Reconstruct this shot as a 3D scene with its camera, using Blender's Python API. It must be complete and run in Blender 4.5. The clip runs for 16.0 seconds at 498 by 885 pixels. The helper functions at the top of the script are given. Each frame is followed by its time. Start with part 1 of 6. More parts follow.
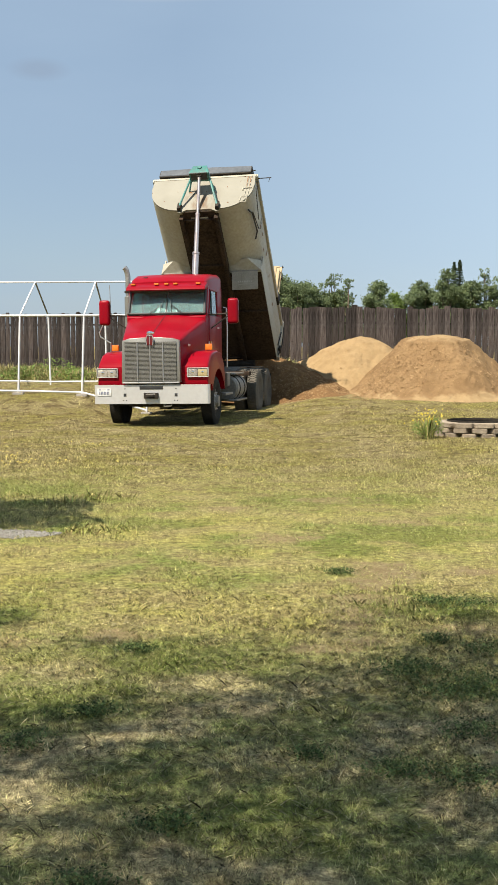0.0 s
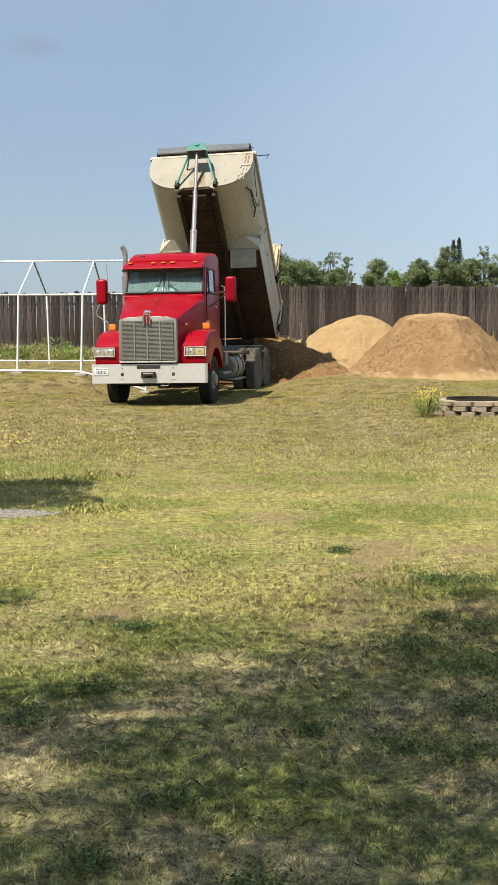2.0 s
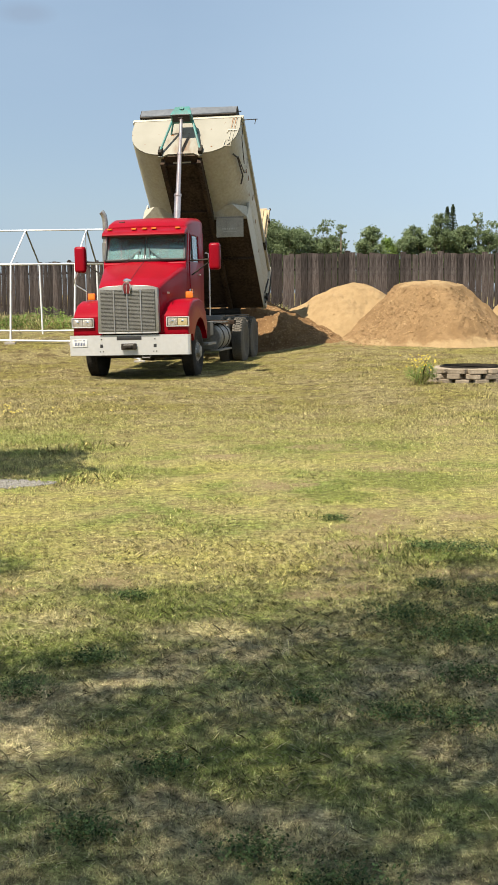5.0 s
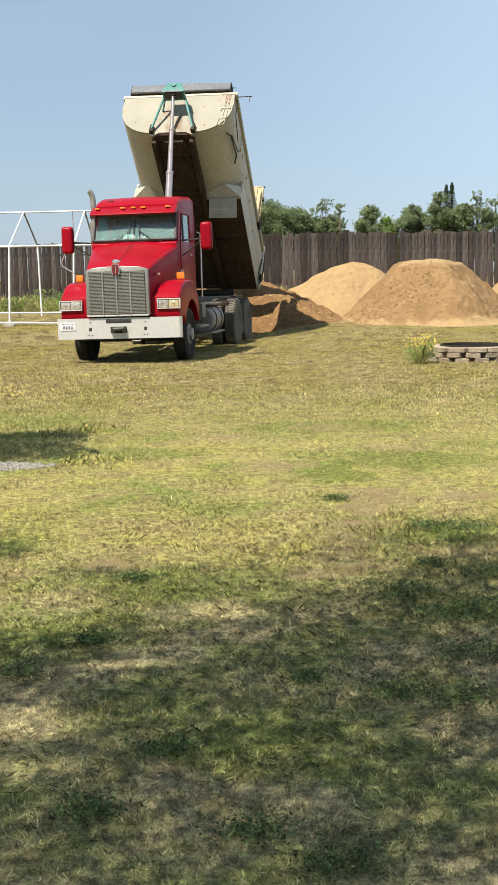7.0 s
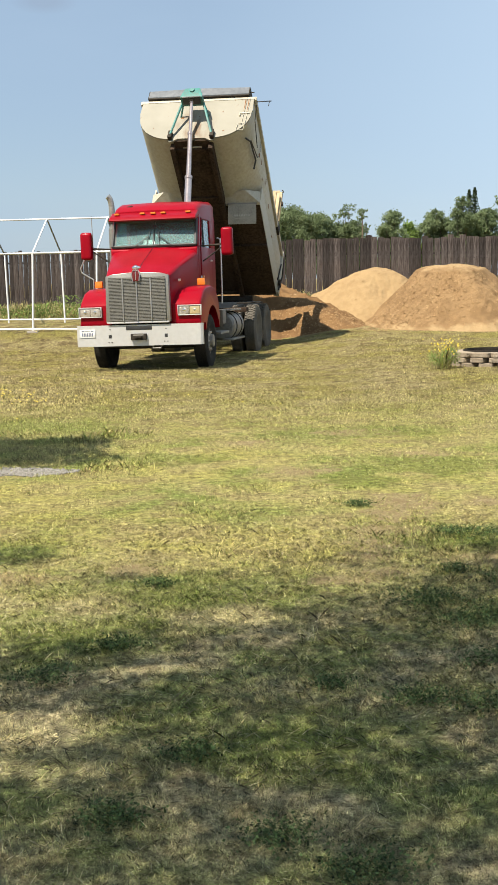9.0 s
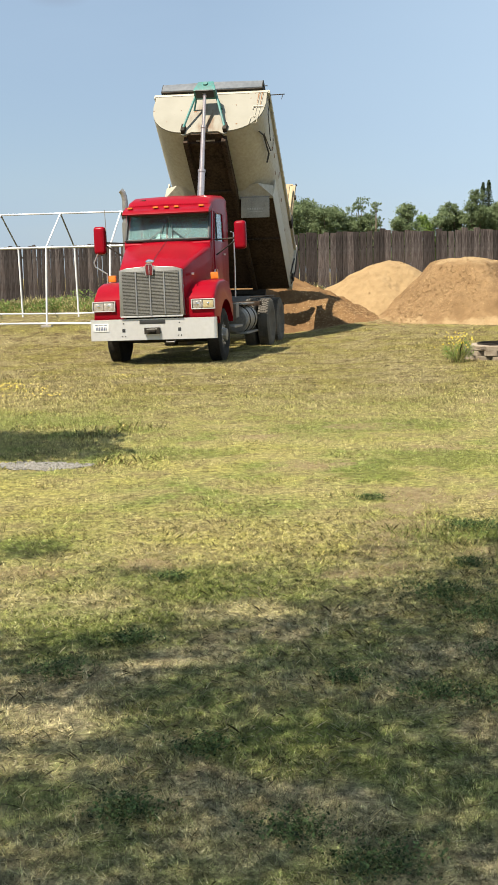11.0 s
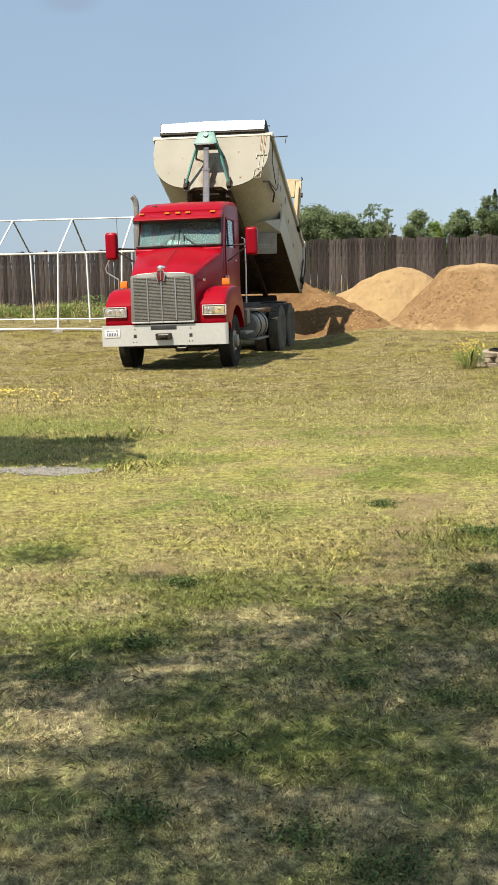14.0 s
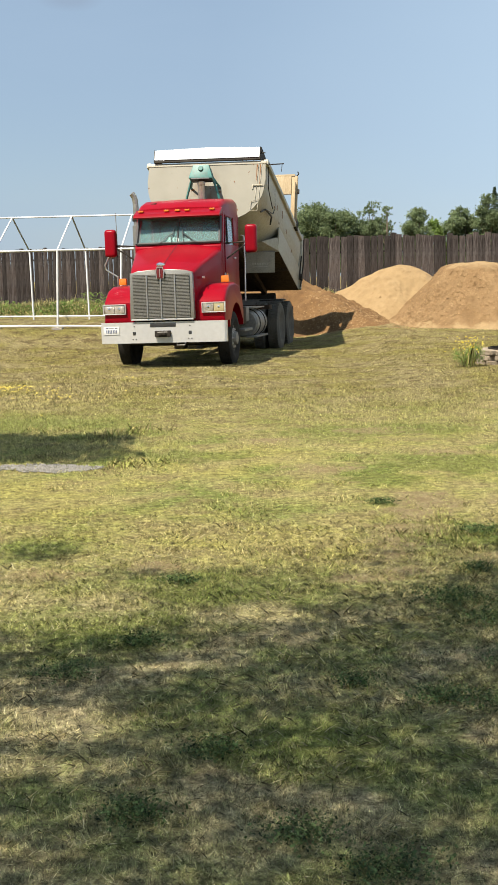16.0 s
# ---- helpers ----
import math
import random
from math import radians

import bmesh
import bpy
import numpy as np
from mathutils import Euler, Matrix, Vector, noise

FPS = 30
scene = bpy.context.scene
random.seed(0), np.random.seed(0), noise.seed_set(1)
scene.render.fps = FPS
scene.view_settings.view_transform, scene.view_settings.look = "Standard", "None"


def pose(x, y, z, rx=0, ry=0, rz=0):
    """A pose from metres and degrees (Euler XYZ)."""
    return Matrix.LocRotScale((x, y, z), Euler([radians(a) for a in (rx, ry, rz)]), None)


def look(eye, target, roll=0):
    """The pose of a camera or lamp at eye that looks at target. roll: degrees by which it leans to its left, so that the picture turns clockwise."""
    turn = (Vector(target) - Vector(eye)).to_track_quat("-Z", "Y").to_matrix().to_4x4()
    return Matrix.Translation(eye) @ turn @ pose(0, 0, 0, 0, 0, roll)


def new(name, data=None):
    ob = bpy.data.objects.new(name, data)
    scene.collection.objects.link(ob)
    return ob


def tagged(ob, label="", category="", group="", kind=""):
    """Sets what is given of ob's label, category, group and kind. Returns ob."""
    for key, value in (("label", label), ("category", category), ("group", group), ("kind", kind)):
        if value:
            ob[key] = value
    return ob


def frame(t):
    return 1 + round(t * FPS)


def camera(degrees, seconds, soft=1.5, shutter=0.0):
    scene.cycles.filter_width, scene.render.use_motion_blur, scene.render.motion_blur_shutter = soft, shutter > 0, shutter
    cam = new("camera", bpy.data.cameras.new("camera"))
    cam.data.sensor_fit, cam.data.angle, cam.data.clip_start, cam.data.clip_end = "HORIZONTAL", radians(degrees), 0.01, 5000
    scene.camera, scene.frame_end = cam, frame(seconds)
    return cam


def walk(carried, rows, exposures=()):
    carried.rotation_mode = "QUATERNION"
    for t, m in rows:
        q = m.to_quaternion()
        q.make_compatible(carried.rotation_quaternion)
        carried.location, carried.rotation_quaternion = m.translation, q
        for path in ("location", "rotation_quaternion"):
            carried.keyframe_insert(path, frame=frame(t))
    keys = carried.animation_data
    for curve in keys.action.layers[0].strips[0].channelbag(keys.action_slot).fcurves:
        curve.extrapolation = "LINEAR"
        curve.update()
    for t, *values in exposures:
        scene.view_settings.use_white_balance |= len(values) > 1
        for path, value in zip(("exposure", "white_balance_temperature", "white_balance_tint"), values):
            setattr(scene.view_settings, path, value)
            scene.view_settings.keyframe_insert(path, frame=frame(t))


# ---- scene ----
cam = camera(22.6, 16.0)
EYE = (0.0, 0.0, 1.62)
# seconds, pitch, roll, yaw of the hand-held camera, which turns on the spot
TURNS = (
    (0.0, -4.456, 0.000, 0.000), (0.5, -4.529, 0.026, -0.093), (1.0, -4.773, 0.032, -0.119),
    (1.5, -5.137, 0.112, -0.100), (2.0, -5.427, 0.180, -0.046), (2.5, -5.620, 0.214, -0.005),
    (3.0, -5.780, 0.179, 0.028), (3.5, -6.011, 0.209, 0.058), (4.0, -6.312, 0.221, -0.023),
    (6.5, -7.593, 0.851, -0.715), (7.0, -7.759, 0.970, -0.382), (7.5, -7.759, 1.053, -0.049),
    (8.0, -7.648, 1.082, 0.244), (8.5, -7.518, 1.162, 0.452), (9.0, -7.481, 1.199, 0.644),
    (9.5, -7.579, 1.287, 0.830), (10.0, -7.768, 1.333, 1.026), (12.5, -7.535, 1.286, 1.469),
    (13.0, -7.425, 1.253, 1.596), (13.5, -7.432, 1.203, 1.705), (14.0, -7.466, 1.210, 1.773),
    (14.5, -7.515, 1.165, 1.781), (15.0, -7.515, 1.172, 1.764), (15.5, -7.523, 1.146, 1.739),
    (16.0, -7.581, 1.101, 1.743),
)
walk(cam, [(t, pose(*EYE, 90 + p, r, y)) for t, p, r, y in TURNS],
     ((0.0, 1.07), (4.0, 1.11), (6.5, 1.21), (10.0, 1.20), (12.5, 1.18), (14.0, 1.14), (16.0, 1.11)))

# ---- light ----
SUN_WAY = Vector((0.42, 0.50, -1.0)).normalized()  # the way the sunlight goes
world = bpy.data.worlds.new("sky")
scene.world = world
world.use_nodes = True
wn, wl = world.node_tree.nodes, world.node_tree.links
sky = wn.new("ShaderNodeTexSky")
sky.sky_type, sky.sun_disc = "NISHITA", False
sky.sun_elevation = math.asin(-SUN_WAY.z)
sky.sun_rotation = math.atan2(-SUN_WAY.x, -SUN_WAY.y)
sky.altitude, sky.air_density, sky.dust_density, sky.ozone_density = 50, 1.0, 0.6, 1.3
wn["Background"].inputs["Strength"].default_value = 0.0496
# thin uneven haze
wtc, wmap, wnoise, wramp, wmix = (wn.new(k) for k in (
    "ShaderNodeTexCoord", "ShaderNodeMapping", "ShaderNodeTexNoise", "ShaderNodeValToRGB", "ShaderNodeMix"))
wmap.inputs["Scale"].default_value = (2.0, 2.0, 7.0)
wnoise.inputs["Scale"].default_value, wnoise.inputs["Detail"].default_value = 1.6, 5
wramp.color_ramp.elements[0].position, wramp.color_ramp.elements[1].position = 0.42, 0.8
wramp.color_ramp.elements[0].color, wramp.color_ramp.elements[1].color = (0.62, 0.62, 0.62, 1), (0.86, 0.86, 0.86, 1)
wmix.data_type = "RGBA"
wmix.inputs["B"].default_value = (3.7, 4.95, 6.5, 1)
wl.new(wtc.outputs["Generated"], wmap.inputs["Vector"])
wl.new(wmap.outputs["Vector"], wnoise.inputs["Vector"])
wl.new(wnoise.outputs["Fac"], wramp.inputs["Fac"])
wl.new(wramp.outputs["Color"], wmix.inputs["Factor"])
wl.new(sky.outputs["Color"], wmix.inputs["A"])
# paler towards one side
wsep, wside, wpale = (wn.new(k) for k in ("ShaderNodeSeparateXYZ", "ShaderNodeMapRange", "ShaderNodeMix"))
wside.inputs["From Min"].default_value, wside.inputs["From Max"].default_value = -0.05, 0.6
wpale.data_type = "RGBA"
wpale.inputs["B"].default_value = (6.2, 7.9, 9.6, 1)
wl.new(wtc.outputs["Generated"], wsep.inputs[0])
wl.new(wsep.outputs["X"], wside.inputs["Value"])
wl.new(wside.outputs["Result"], wpale.inputs["Factor"])
wl.new(wmix.outputs["Result"], wpale.inputs["A"])
# two faint grey wisps of cloud: towards x and z, half sizes, colour, strength
wlast = wpale.outputs["Result"]
for cx, cz, rx, rz, grey, most in ((-0.160, 0.209, 0.022, 0.008, (3.0, 3.8, 5.0, 1), 0.55), (-0.06, 0.274, 0.16, 0.013, (5.6, 6.0, 6.4, 1), 0.8)):
    m1, v1, a1, r1, x1 = (wn.new(k) for k in ("ShaderNodeMapping", "ShaderNodeVectorMath", "ShaderNodeMath", "ShaderNodeMapRange", "ShaderNodeMix"))
    m1.inputs["Location"].default_value, m1.inputs["Scale"].default_value = (-cx / rx, 0, -cz / rz), (1 / rx, 0, 1 / rz)
    v1.operation, a1.operation, x1.data_type = "LENGTH", "MULTIPLY_ADD", "RGBA"
    a1.inputs[1].default_value = -0.9
    r1.inputs["From Min"].default_value, r1.inputs["From Max"].default_value = 0.65, -0.1
    r1.inputs["To Max"].default_value = most
    x1.inputs["B"].default_value = grey
    wl.new(wtc.outputs["Generated"], m1.inputs["Vector"])
    wl.new(m1.outputs["Vector"], v1.inputs[0])
    wl.new(wnoise.outputs["Fac"], a1.inputs[0])
    wl.new(v1.outputs["Value"], a1.inputs[2])
    wl.new(a1.outputs[0], r1.inputs["Value"])
    wl.new(r1.outputs["Result"], x1.inputs["Factor"])
    wl.new(wlast, x1.inputs["A"])
    wlast = x1.outputs["Result"]
wl.new(wlast, wn["Background"].inputs["Color"])
sun = new("sun", bpy.data.lights.new("sun", "SUN"))
sun.data.energy, sun.data.angle, sun.data.color = 5.0, radians(0.55), (1.0, 0.91, 0.77)
sun.matrix_basis = look((0, 0, 40), Vector((0, 0, 40)) + SUN_WAY)


# ---- materials ----
PALE = 0.80  # scale on every colour given to blend, set together with the exposure


def shader(name, rough=0.6, metal=0.0, coat=0.0):
    m = bpy.data.materials.new(name)
    m.use_nodes = True
    b = m.node_tree.nodes["Principled BSDF"]
    b.inputs["Roughness"].default_value, b.inputs["Metallic"].default_value = rough, metal
    b.inputs["Coat Weight"].default_value = coat
    b.inputs["Coat Roughness"].default_value = 0.06
    return m, m.node_tree.nodes, m.node_tree.links, b


def noise_fac(n, l, scale, detail=4.0, lo=0.4, hi=0.6, coords="Object", stretch=(1, 1, 1), rough=0.55):
    tc, mp, nz, mr = (n.new(k) for k in ("ShaderNodeTexCoord", "ShaderNodeMapping", "ShaderNodeTexNoise", "ShaderNodeMapRange"))
    mp.inputs["Scale"].default_value = stretch
    nz.inputs["Scale"].default_value, nz.inputs["Detail"].default_value, nz.inputs["Roughness"].default_value = scale, detail, rough
    mr.inputs["From Min"].default_value, mr.inputs["From Max"].default_value = lo, hi
    l.new(tc.outputs[coords], mp.inputs["Vector"])
    l.new(mp.outputs["Vector"], nz.inputs["Vector"])
    l.new(nz.outputs["Fac"], mr.inputs["Value"])
    return mr.outputs["Result"]


def blend(n, l, fac, a, b, mode="MIX"):
    mx = n.new("ShaderNodeMix")
    mx.data_type, mx.blend_type = "RGBA", mode
    for key, v in (("Factor", fac), ("A", a), ("B", b)):
        if hasattr(v, "is_output"):
            l.new(v, mx.inputs[key])
        elif key == "Factor":
            mx.inputs["Factor"].default_value = v
        else:
            mx.inputs[key].default_value = (*[c * PALE for c in v], 1)
    return mx.outputs["Result"]


def bumped(n, l, b, height, strength=0.3, distance=0.01):
    bp = n.new("ShaderNodeBump")
    bp.inputs["Strength"].default_value, bp.inputs["Distance"].default_value = strength, distance
    l.new(height, bp.inputs["Height"])
    l.new(bp.outputs["Normal"], b.inputs["Normal"])


def speckled(name, c1, c2, c3=None, scale=4.0, fine=40.0, rough=0.6, metal=0.0, coat=0.0, bump=0.2, depth=0.004, lo=0.4, hi=0.62, stretch=(1, 1, 1), vary=0.0):
    """Two colours at a large scale, a third in fine grain, with relief."""
    m, n, l, b = shader(name, rough, metal, coat)
    if rough >= 0.65:
        b.inputs["Specular IOR Level"].default_value = 0.12
    big = noise_fac(n, l, scale, 5, lo, hi, stretch=stretch)
    small = noise_fac(n, l, fine, 4, 0.35, 0.7, stretch=stretch)
    col = blend(n, l, big, c1, c2)
    if c3:
        sm = n.new("ShaderNodeMath")
        sm.operation = "MULTIPLY"
        sm.inputs[1].default_value = 0.6
        l.new(small, sm.inputs[0])
        col = blend(n, l, sm.outputs[0], col, c3)
    if vary:
        info, mr, hsv = n.new("ShaderNodeObjectInfo"), n.new("ShaderNodeMapRange"), n.new("ShaderNodeHueSaturation")
        mr.inputs["To Min"].default_value, mr.inputs["To Max"].default_value = 1 - vary, 1 + vary
        l.new(info.outputs["Random"], mr.inputs["Value"])
        l.new(mr.outputs["Result"], hsv.inputs["Value"])
        l.new(col, hsv.inputs["Color"])
        col = hsv.outputs["Color"]
    l.new(col, b.inputs["Base Color"])
    bumped(n, l, b, small, bump, depth)
    return m


RED = speckled("red_paint", (0.262, 0.0010, 0.009), (0.215, 0.0008, 0.008), (0.24, 0.0015, 0.009), 1.5, 30, 0.36, 0, 0.12, 0.02, 0.001)
RED.node_tree.nodes["Principled BSDF"].inputs["Specular IOR Level"].default_value = 0.10
MIRROR = speckled("mirror_chrome", (0.95, 0.95, 0.93), (0.9, 0.9, 0.88), None, 3, 30, 0.10, 1.0, 0, 0.01, 0.001)
STACK = speckled("sooty_chrome", (0.56, 0.54, 0.51), (0.42, 0.40, 0.37), (0.25, 0.23, 0.20), 4, 25, 0.42, 0.75, 0, 0.03, 0.001)
# brown reflection on the chrome ram put into its base colour
RAM = speckled("brown_tinted_ram_steel", (0.66, 0.58, 0.56), (0.54, 0.46, 0.44), (0.40, 0.32, 0.30), 3, 20, 0.28, 0.8, 0, 0.02, 0.001)
HUB = speckled("dull_hub_alloy", (0.42, 0.40, 0.36), (0.30, 0.28, 0.25), (0.16, 0.14, 0.115), 6, 40, 0.55, 0.4, 0, 0.1, 0.002)
# cream lifted above the headboard's to make up for shade on the tub
CREAM = speckled("shade_lifted_cream", (0.47, 0.437, 0.35), (0.405, 0.372, 0.292), (0.31, 0.272, 0.20), 1.2, 14, 0.5, 0, 0, 0.08, 0.002, 0.42, 0.7)
CHROME = speckled("dull_chrome", (0.70, 0.69, 0.67), (0.64, 0.63, 0.61), (0.60, 0.585, 0.56), 1.2, 12, 0.34, 0.45, 0, 0.02, 0.001)
STEEL = speckled("bright_steel", (0.78, 0.74, 0.73), (0.66, 0.62, 0.61), None, 3.0, 30, 0.36, 1.0, 0, 0.02, 0.001)
GRILLE = speckled("grille_steel", (0.34, 0.33, 0.30), (0.28, 0.27, 0.245), (0.22, 0.21, 0.185), 3.0, 40, 0.40, 0.6, 0, 0.03, 0.001)
ALU = speckled("aluminium_sheet", (0.25, 0.262, 0.275), (0.18, 0.192, 0.205), (0.13, 0.14, 0.152), 1.5, 10, 0.46, 1.0, 0, 0.05, 0.003)
TEAL = speckled("teal_paint", (0.03, 0.225, 0.205), (0.045, 0.175, 0.16), (0.10, 0.10, 0.08), 5, 30, 0.5, 0, 0, 0.1, 0.002)
DARK = speckled("dirty_black_steel", (0.016, 0.014, 0.013), (0.038, 0.033, 0.027), (0.075, 0.062, 0.046), 3, 25, 0.7, 0.2, 0, 0.2, 0.003)
# brown-black steel whose darkness holds the deep shade under the box
UNDER = speckled("shade_darkened_steel", (0.020, 0.013, 0.010), (0.046, 0.029, 0.019), (0.10, 0.068, 0.044), 2, 18, 0.8, 0, 0, 0.2, 0.004)
GREYMETAL = speckled("dusty_grey_metal", (0.26, 0.25, 0.23), (0.18, 0.17, 0.155), (0.32, 0.29, 0.24), 3, 25, 0.55, 0.3, 0, 0.15, 0.003)
RUBBER = speckled("dusty_rubber", (0.014, 0.013, 0.012), (0.032, 0.029, 0.025), (0.055, 0.049, 0.04), 5, 40, 0.85, 0, 0, 0.2, 0.003)
BLACK = speckled("black_plastic", (0.018, 0.018, 0.018), (0.03, 0.03, 0.03), None, 5, 50, 0.5)
FLAP = speckled("dusty_mud_flap", (0.36, 0.335, 0.285), (0.27, 0.25, 0.21), (0.42, 0.39, 0.33), 4, 30, 0.85)
FLAPMARK = speckled("faded_flap_print", (0.46, 0.44, 0.38), (0.37, 0.35, 0.30), None, 9, 50, 0.8)
AMBER = speckled("amber_lens", (0.75, 0.22, 0.02), (0.65, 0.17, 0.02), None, 8, 60, 0.25, 0, 0.5, 0.05)
LENS = speckled("headlamp_lens", (0.66, 0.58, 0.49), (0.32, 0.27, 0.22), (0.88, 0.80, 0.70), 14, 70, 0.16, 0.6, 0.8, 0.5, 0.01)
BADGE_RED = speckled("dark_red_enamel", (0.16, 0.012, 0.014), (0.11, 0.01, 0.012), None, 12, 60, 0.35)
PLATE_INK = speckled("plate_ink", (0.10, 0.12, 0.20), (0.14, 0.15, 0.22), None, 12, 60, 0.7)
PLANK = speckled("pale_timber", (0.50, 0.40, 0.26), (0.41, 0.32, 0.20), (0.30, 0.22, 0.125), 2, 12, 0.75, 0, 0, 0.2, 0.004, stretch=(6, 6, 1))
SEAT = speckled("cab_fabric", (0.10, 0.10, 0.10), (0.06, 0.06, 0.06), None, 6, 60, 0.9)
PAPER = speckled("white_paper", (0.75, 0.75, 0.72), (0.65, 0.65, 0.62), None, 9, 60, 0.8)
RUST = speckled("rust_stain", (0.20, 0.09, 0.04), (0.30, 0.17, 0.09), (0.12, 0.06, 0.03), 9, 50, 0.85)
WHITETUBE = speckled("white_tube", (0.78, 0.79, 0.80), (0.66, 0.67, 0.68), None, 5, 30, 0.4, 0, 0.2, 0.03, 0.001)
# shaded copy of the white tube, for the back rafters
SHADED_TUBE = speckled("shaded_white_tube", (0.30, 0.32, 0.35), (0.22, 0.24, 0.26), None, 5, 30, 0.5, 0.3)
CONCRETE = speckled("grey_concrete", (0.42, 0.39, 0.35), (0.33, 0.30, 0.27), (0.24, 0.22, 0.2), 6, 40, 0.9, bump=0.4, depth=0.006)
BLOCK = speckled("wall_block", (0.37, 0.31, 0.235), (0.30, 0.245, 0.18), (0.20, 0.16, 0.115), 7, 45, 0.92, bump=0.7, depth=0.012, vary=0.22)
GRAVEL = speckled("grey_gravel", (0.36, 0.345, 0.31), (0.17, 0.16, 0.14), (0.12, 0.11, 0.095), 30, 120, 0.9, bump=0.5)
YELLOW = speckled("yellow_petals", (0.80, 0.60, 0.05), (0.76, 0.66, 0.16), None, 20, 90, 0.7)
BARK = speckled("grey_bark", (0.20, 0.16, 0.12), (0.12, 0.09, 0.07), (0.26, 0.22, 0.17), 5, 30, 0.95, bump=0.6, depth=0.02, stretch=(3, 3, 0.6))


def glass_material():
    m, n, l, b = shader("cab_glass", 0.03)
    b.inputs["Transmission Weight"].default_value = 0.82
    b.inputs["IOR"].default_value = 1.55
    dirt = noise_fac(n, l, 3.0, 5, 0.3, 0.8)
    l.new(blend(n, l, dirt, (0.33, 0.53, 0.52), (0.48, 0.68, 0.66)), b.inputs["Base Color"])
    return m


GLASS = glass_material()


def headboard_material():
    """Cream paint with brown oily smears round the middle, runs below and chips; its base is dimmed against the sun."""
    m, n, l, b = shader("stained_dimmed_cream", 0.65)
    b.inputs["Specular IOR Level"].default_value = 0.12
    big = noise_fac(n, l, 1.2, 5, 0.42, 0.7)
    chips = noise_fac(n, l, 9.0, 4, 0.71, 0.75)
    smear = noise_fac(n, l, 3.2, 6, 0.42, 0.68, stretch=(1.6, 1, 0.55))
    tc, mp, ln, mr = (n.new(k) for k in ("ShaderNodeTexCoord", "ShaderNodeMapping", "ShaderNodeVectorMath", "ShaderNodeMapRange"))
    mp.inputs["Location"].default_value, mp.inputs["Scale"].default_value = (-0.05, 0, -0.75), (1.9, 0, 1.25)
    ln.operation = "LENGTH"
    mr.inputs["From Min"].default_value, mr.inputs["From Max"].default_value = 1.0, 0.35
    l.new(tc.outputs["Object"], mp.inputs["Vector"])
    l.new(mp.outputs["Vector"], ln.inputs[0])
    l.new(ln.outputs["Value"], mr.inputs["Value"])
    mul = n.new("ShaderNodeMath")
    mul.operation = "MULTIPLY"
    l.new(mr.outputs["Result"], mul.inputs[0])
    l.new(smear, mul.inputs[1])
    col = blend(n, l, big, (0.305, 0.291, 0.243), (0.262, 0.249, 0.204))
    col = blend(n, l, mul.outputs[0], col, (0.17, 0.10, 0.055))
    col = blend(n, l, chips, col, (0.16, 0.085, 0.045))
    l.new(col, b.inputs["Base Color"])
    bumped(n, l, b, big, 0.06, 0.004)
    return m


HEADBOARD = headboard_material()


def board_material():
    """Weathered fence board, grey-brown, streaked along the grain."""
    m, n, l, b = shader("weathered_board", 0.92)
    b.inputs["Specular IOR Level"].default_value = 0.15
    streak = noise_fac(n, l, 5.0, 6, 0.35, 0.68, stretch=(7, 7, 0.5))
    grain = noise_fac(n, l, 30.0, 5, 0.3, 0.7, stretch=(9, 9, 0.35))
    stain = noise_fac(n, l, 1.3, 4, 0.45, 0.65, stretch=(1, 1, 0.7))
    col = blend(n, l, streak, (0.036, 0.028, 0.026), (0.180, 0.158, 0.149))
    col = blend(n, l, grain, (0.024, 0.018, 0.016), col)
    half = n.new("ShaderNodeMath")
    half.operation, half.inputs[1].default_value = "MULTIPLY", 0.7
    l.new(stain, half.inputs[0])
    col = blend(n, l, half.outputs[0], col, (0.085, 0.060, 0.047))
    # knots
    knot = n.new("ShaderNodeTexVoronoi")
    tk, mk, rk = n.new("ShaderNodeTexCoord"), n.new("ShaderNodeMapping"), n.new("ShaderNodeMapRange")
    mk.inputs["Scale"].default_value = (3.2, 3.2, 1.9)
    rk.inputs["From Min"].default_value, rk.inputs["From Max"].default_value = 0.17, 0.09
    oi = n.new("ShaderNodeObjectInfo")
    sh = n.new("ShaderNodeVectorMath")
    sh.operation = "ADD"
    l.new(tk.outputs["Object"], sh.inputs[0])
    sc = n.new("ShaderNodeVectorMath")
    sc.operation, sc.inputs[3].default_value = "SCALE", 40.0
    l.new(oi.outputs["Location"], sc.inputs[0])
    l.new(sc.outputs[0], sh.inputs[1])
    l.new(sh.outputs[0], mk.inputs["Vector"])
    l.new(mk.outputs["Vector"], knot.inputs["Vector"])
    l.new(knot.outputs["Distance"], rk.inputs["Value"])
    col = blend(n, l, rk.outputs["Result"], col, (0.018, 0.013, 0.011))
    info, mr, hsv = n.new("ShaderNodeObjectInfo"), n.new("ShaderNodeMapRange"), n.new("ShaderNodeHueSaturation")
    mr.inputs["To Min"].default_value, mr.inputs["To Max"].default_value = 0.5, 1.35
    l.new(info.outputs["Random"], mr.inputs["Value"])
    l.new(mr.outputs["Result"], hsv.inputs["Value"])
    l.new(col, hsv.inputs["Color"])
    l.new(hsv.outputs["Color"], b.inputs["Base Color"])
    bumped(n, l, b, grain, 0.5, 0.006)
    return m


BOARD = board_material()


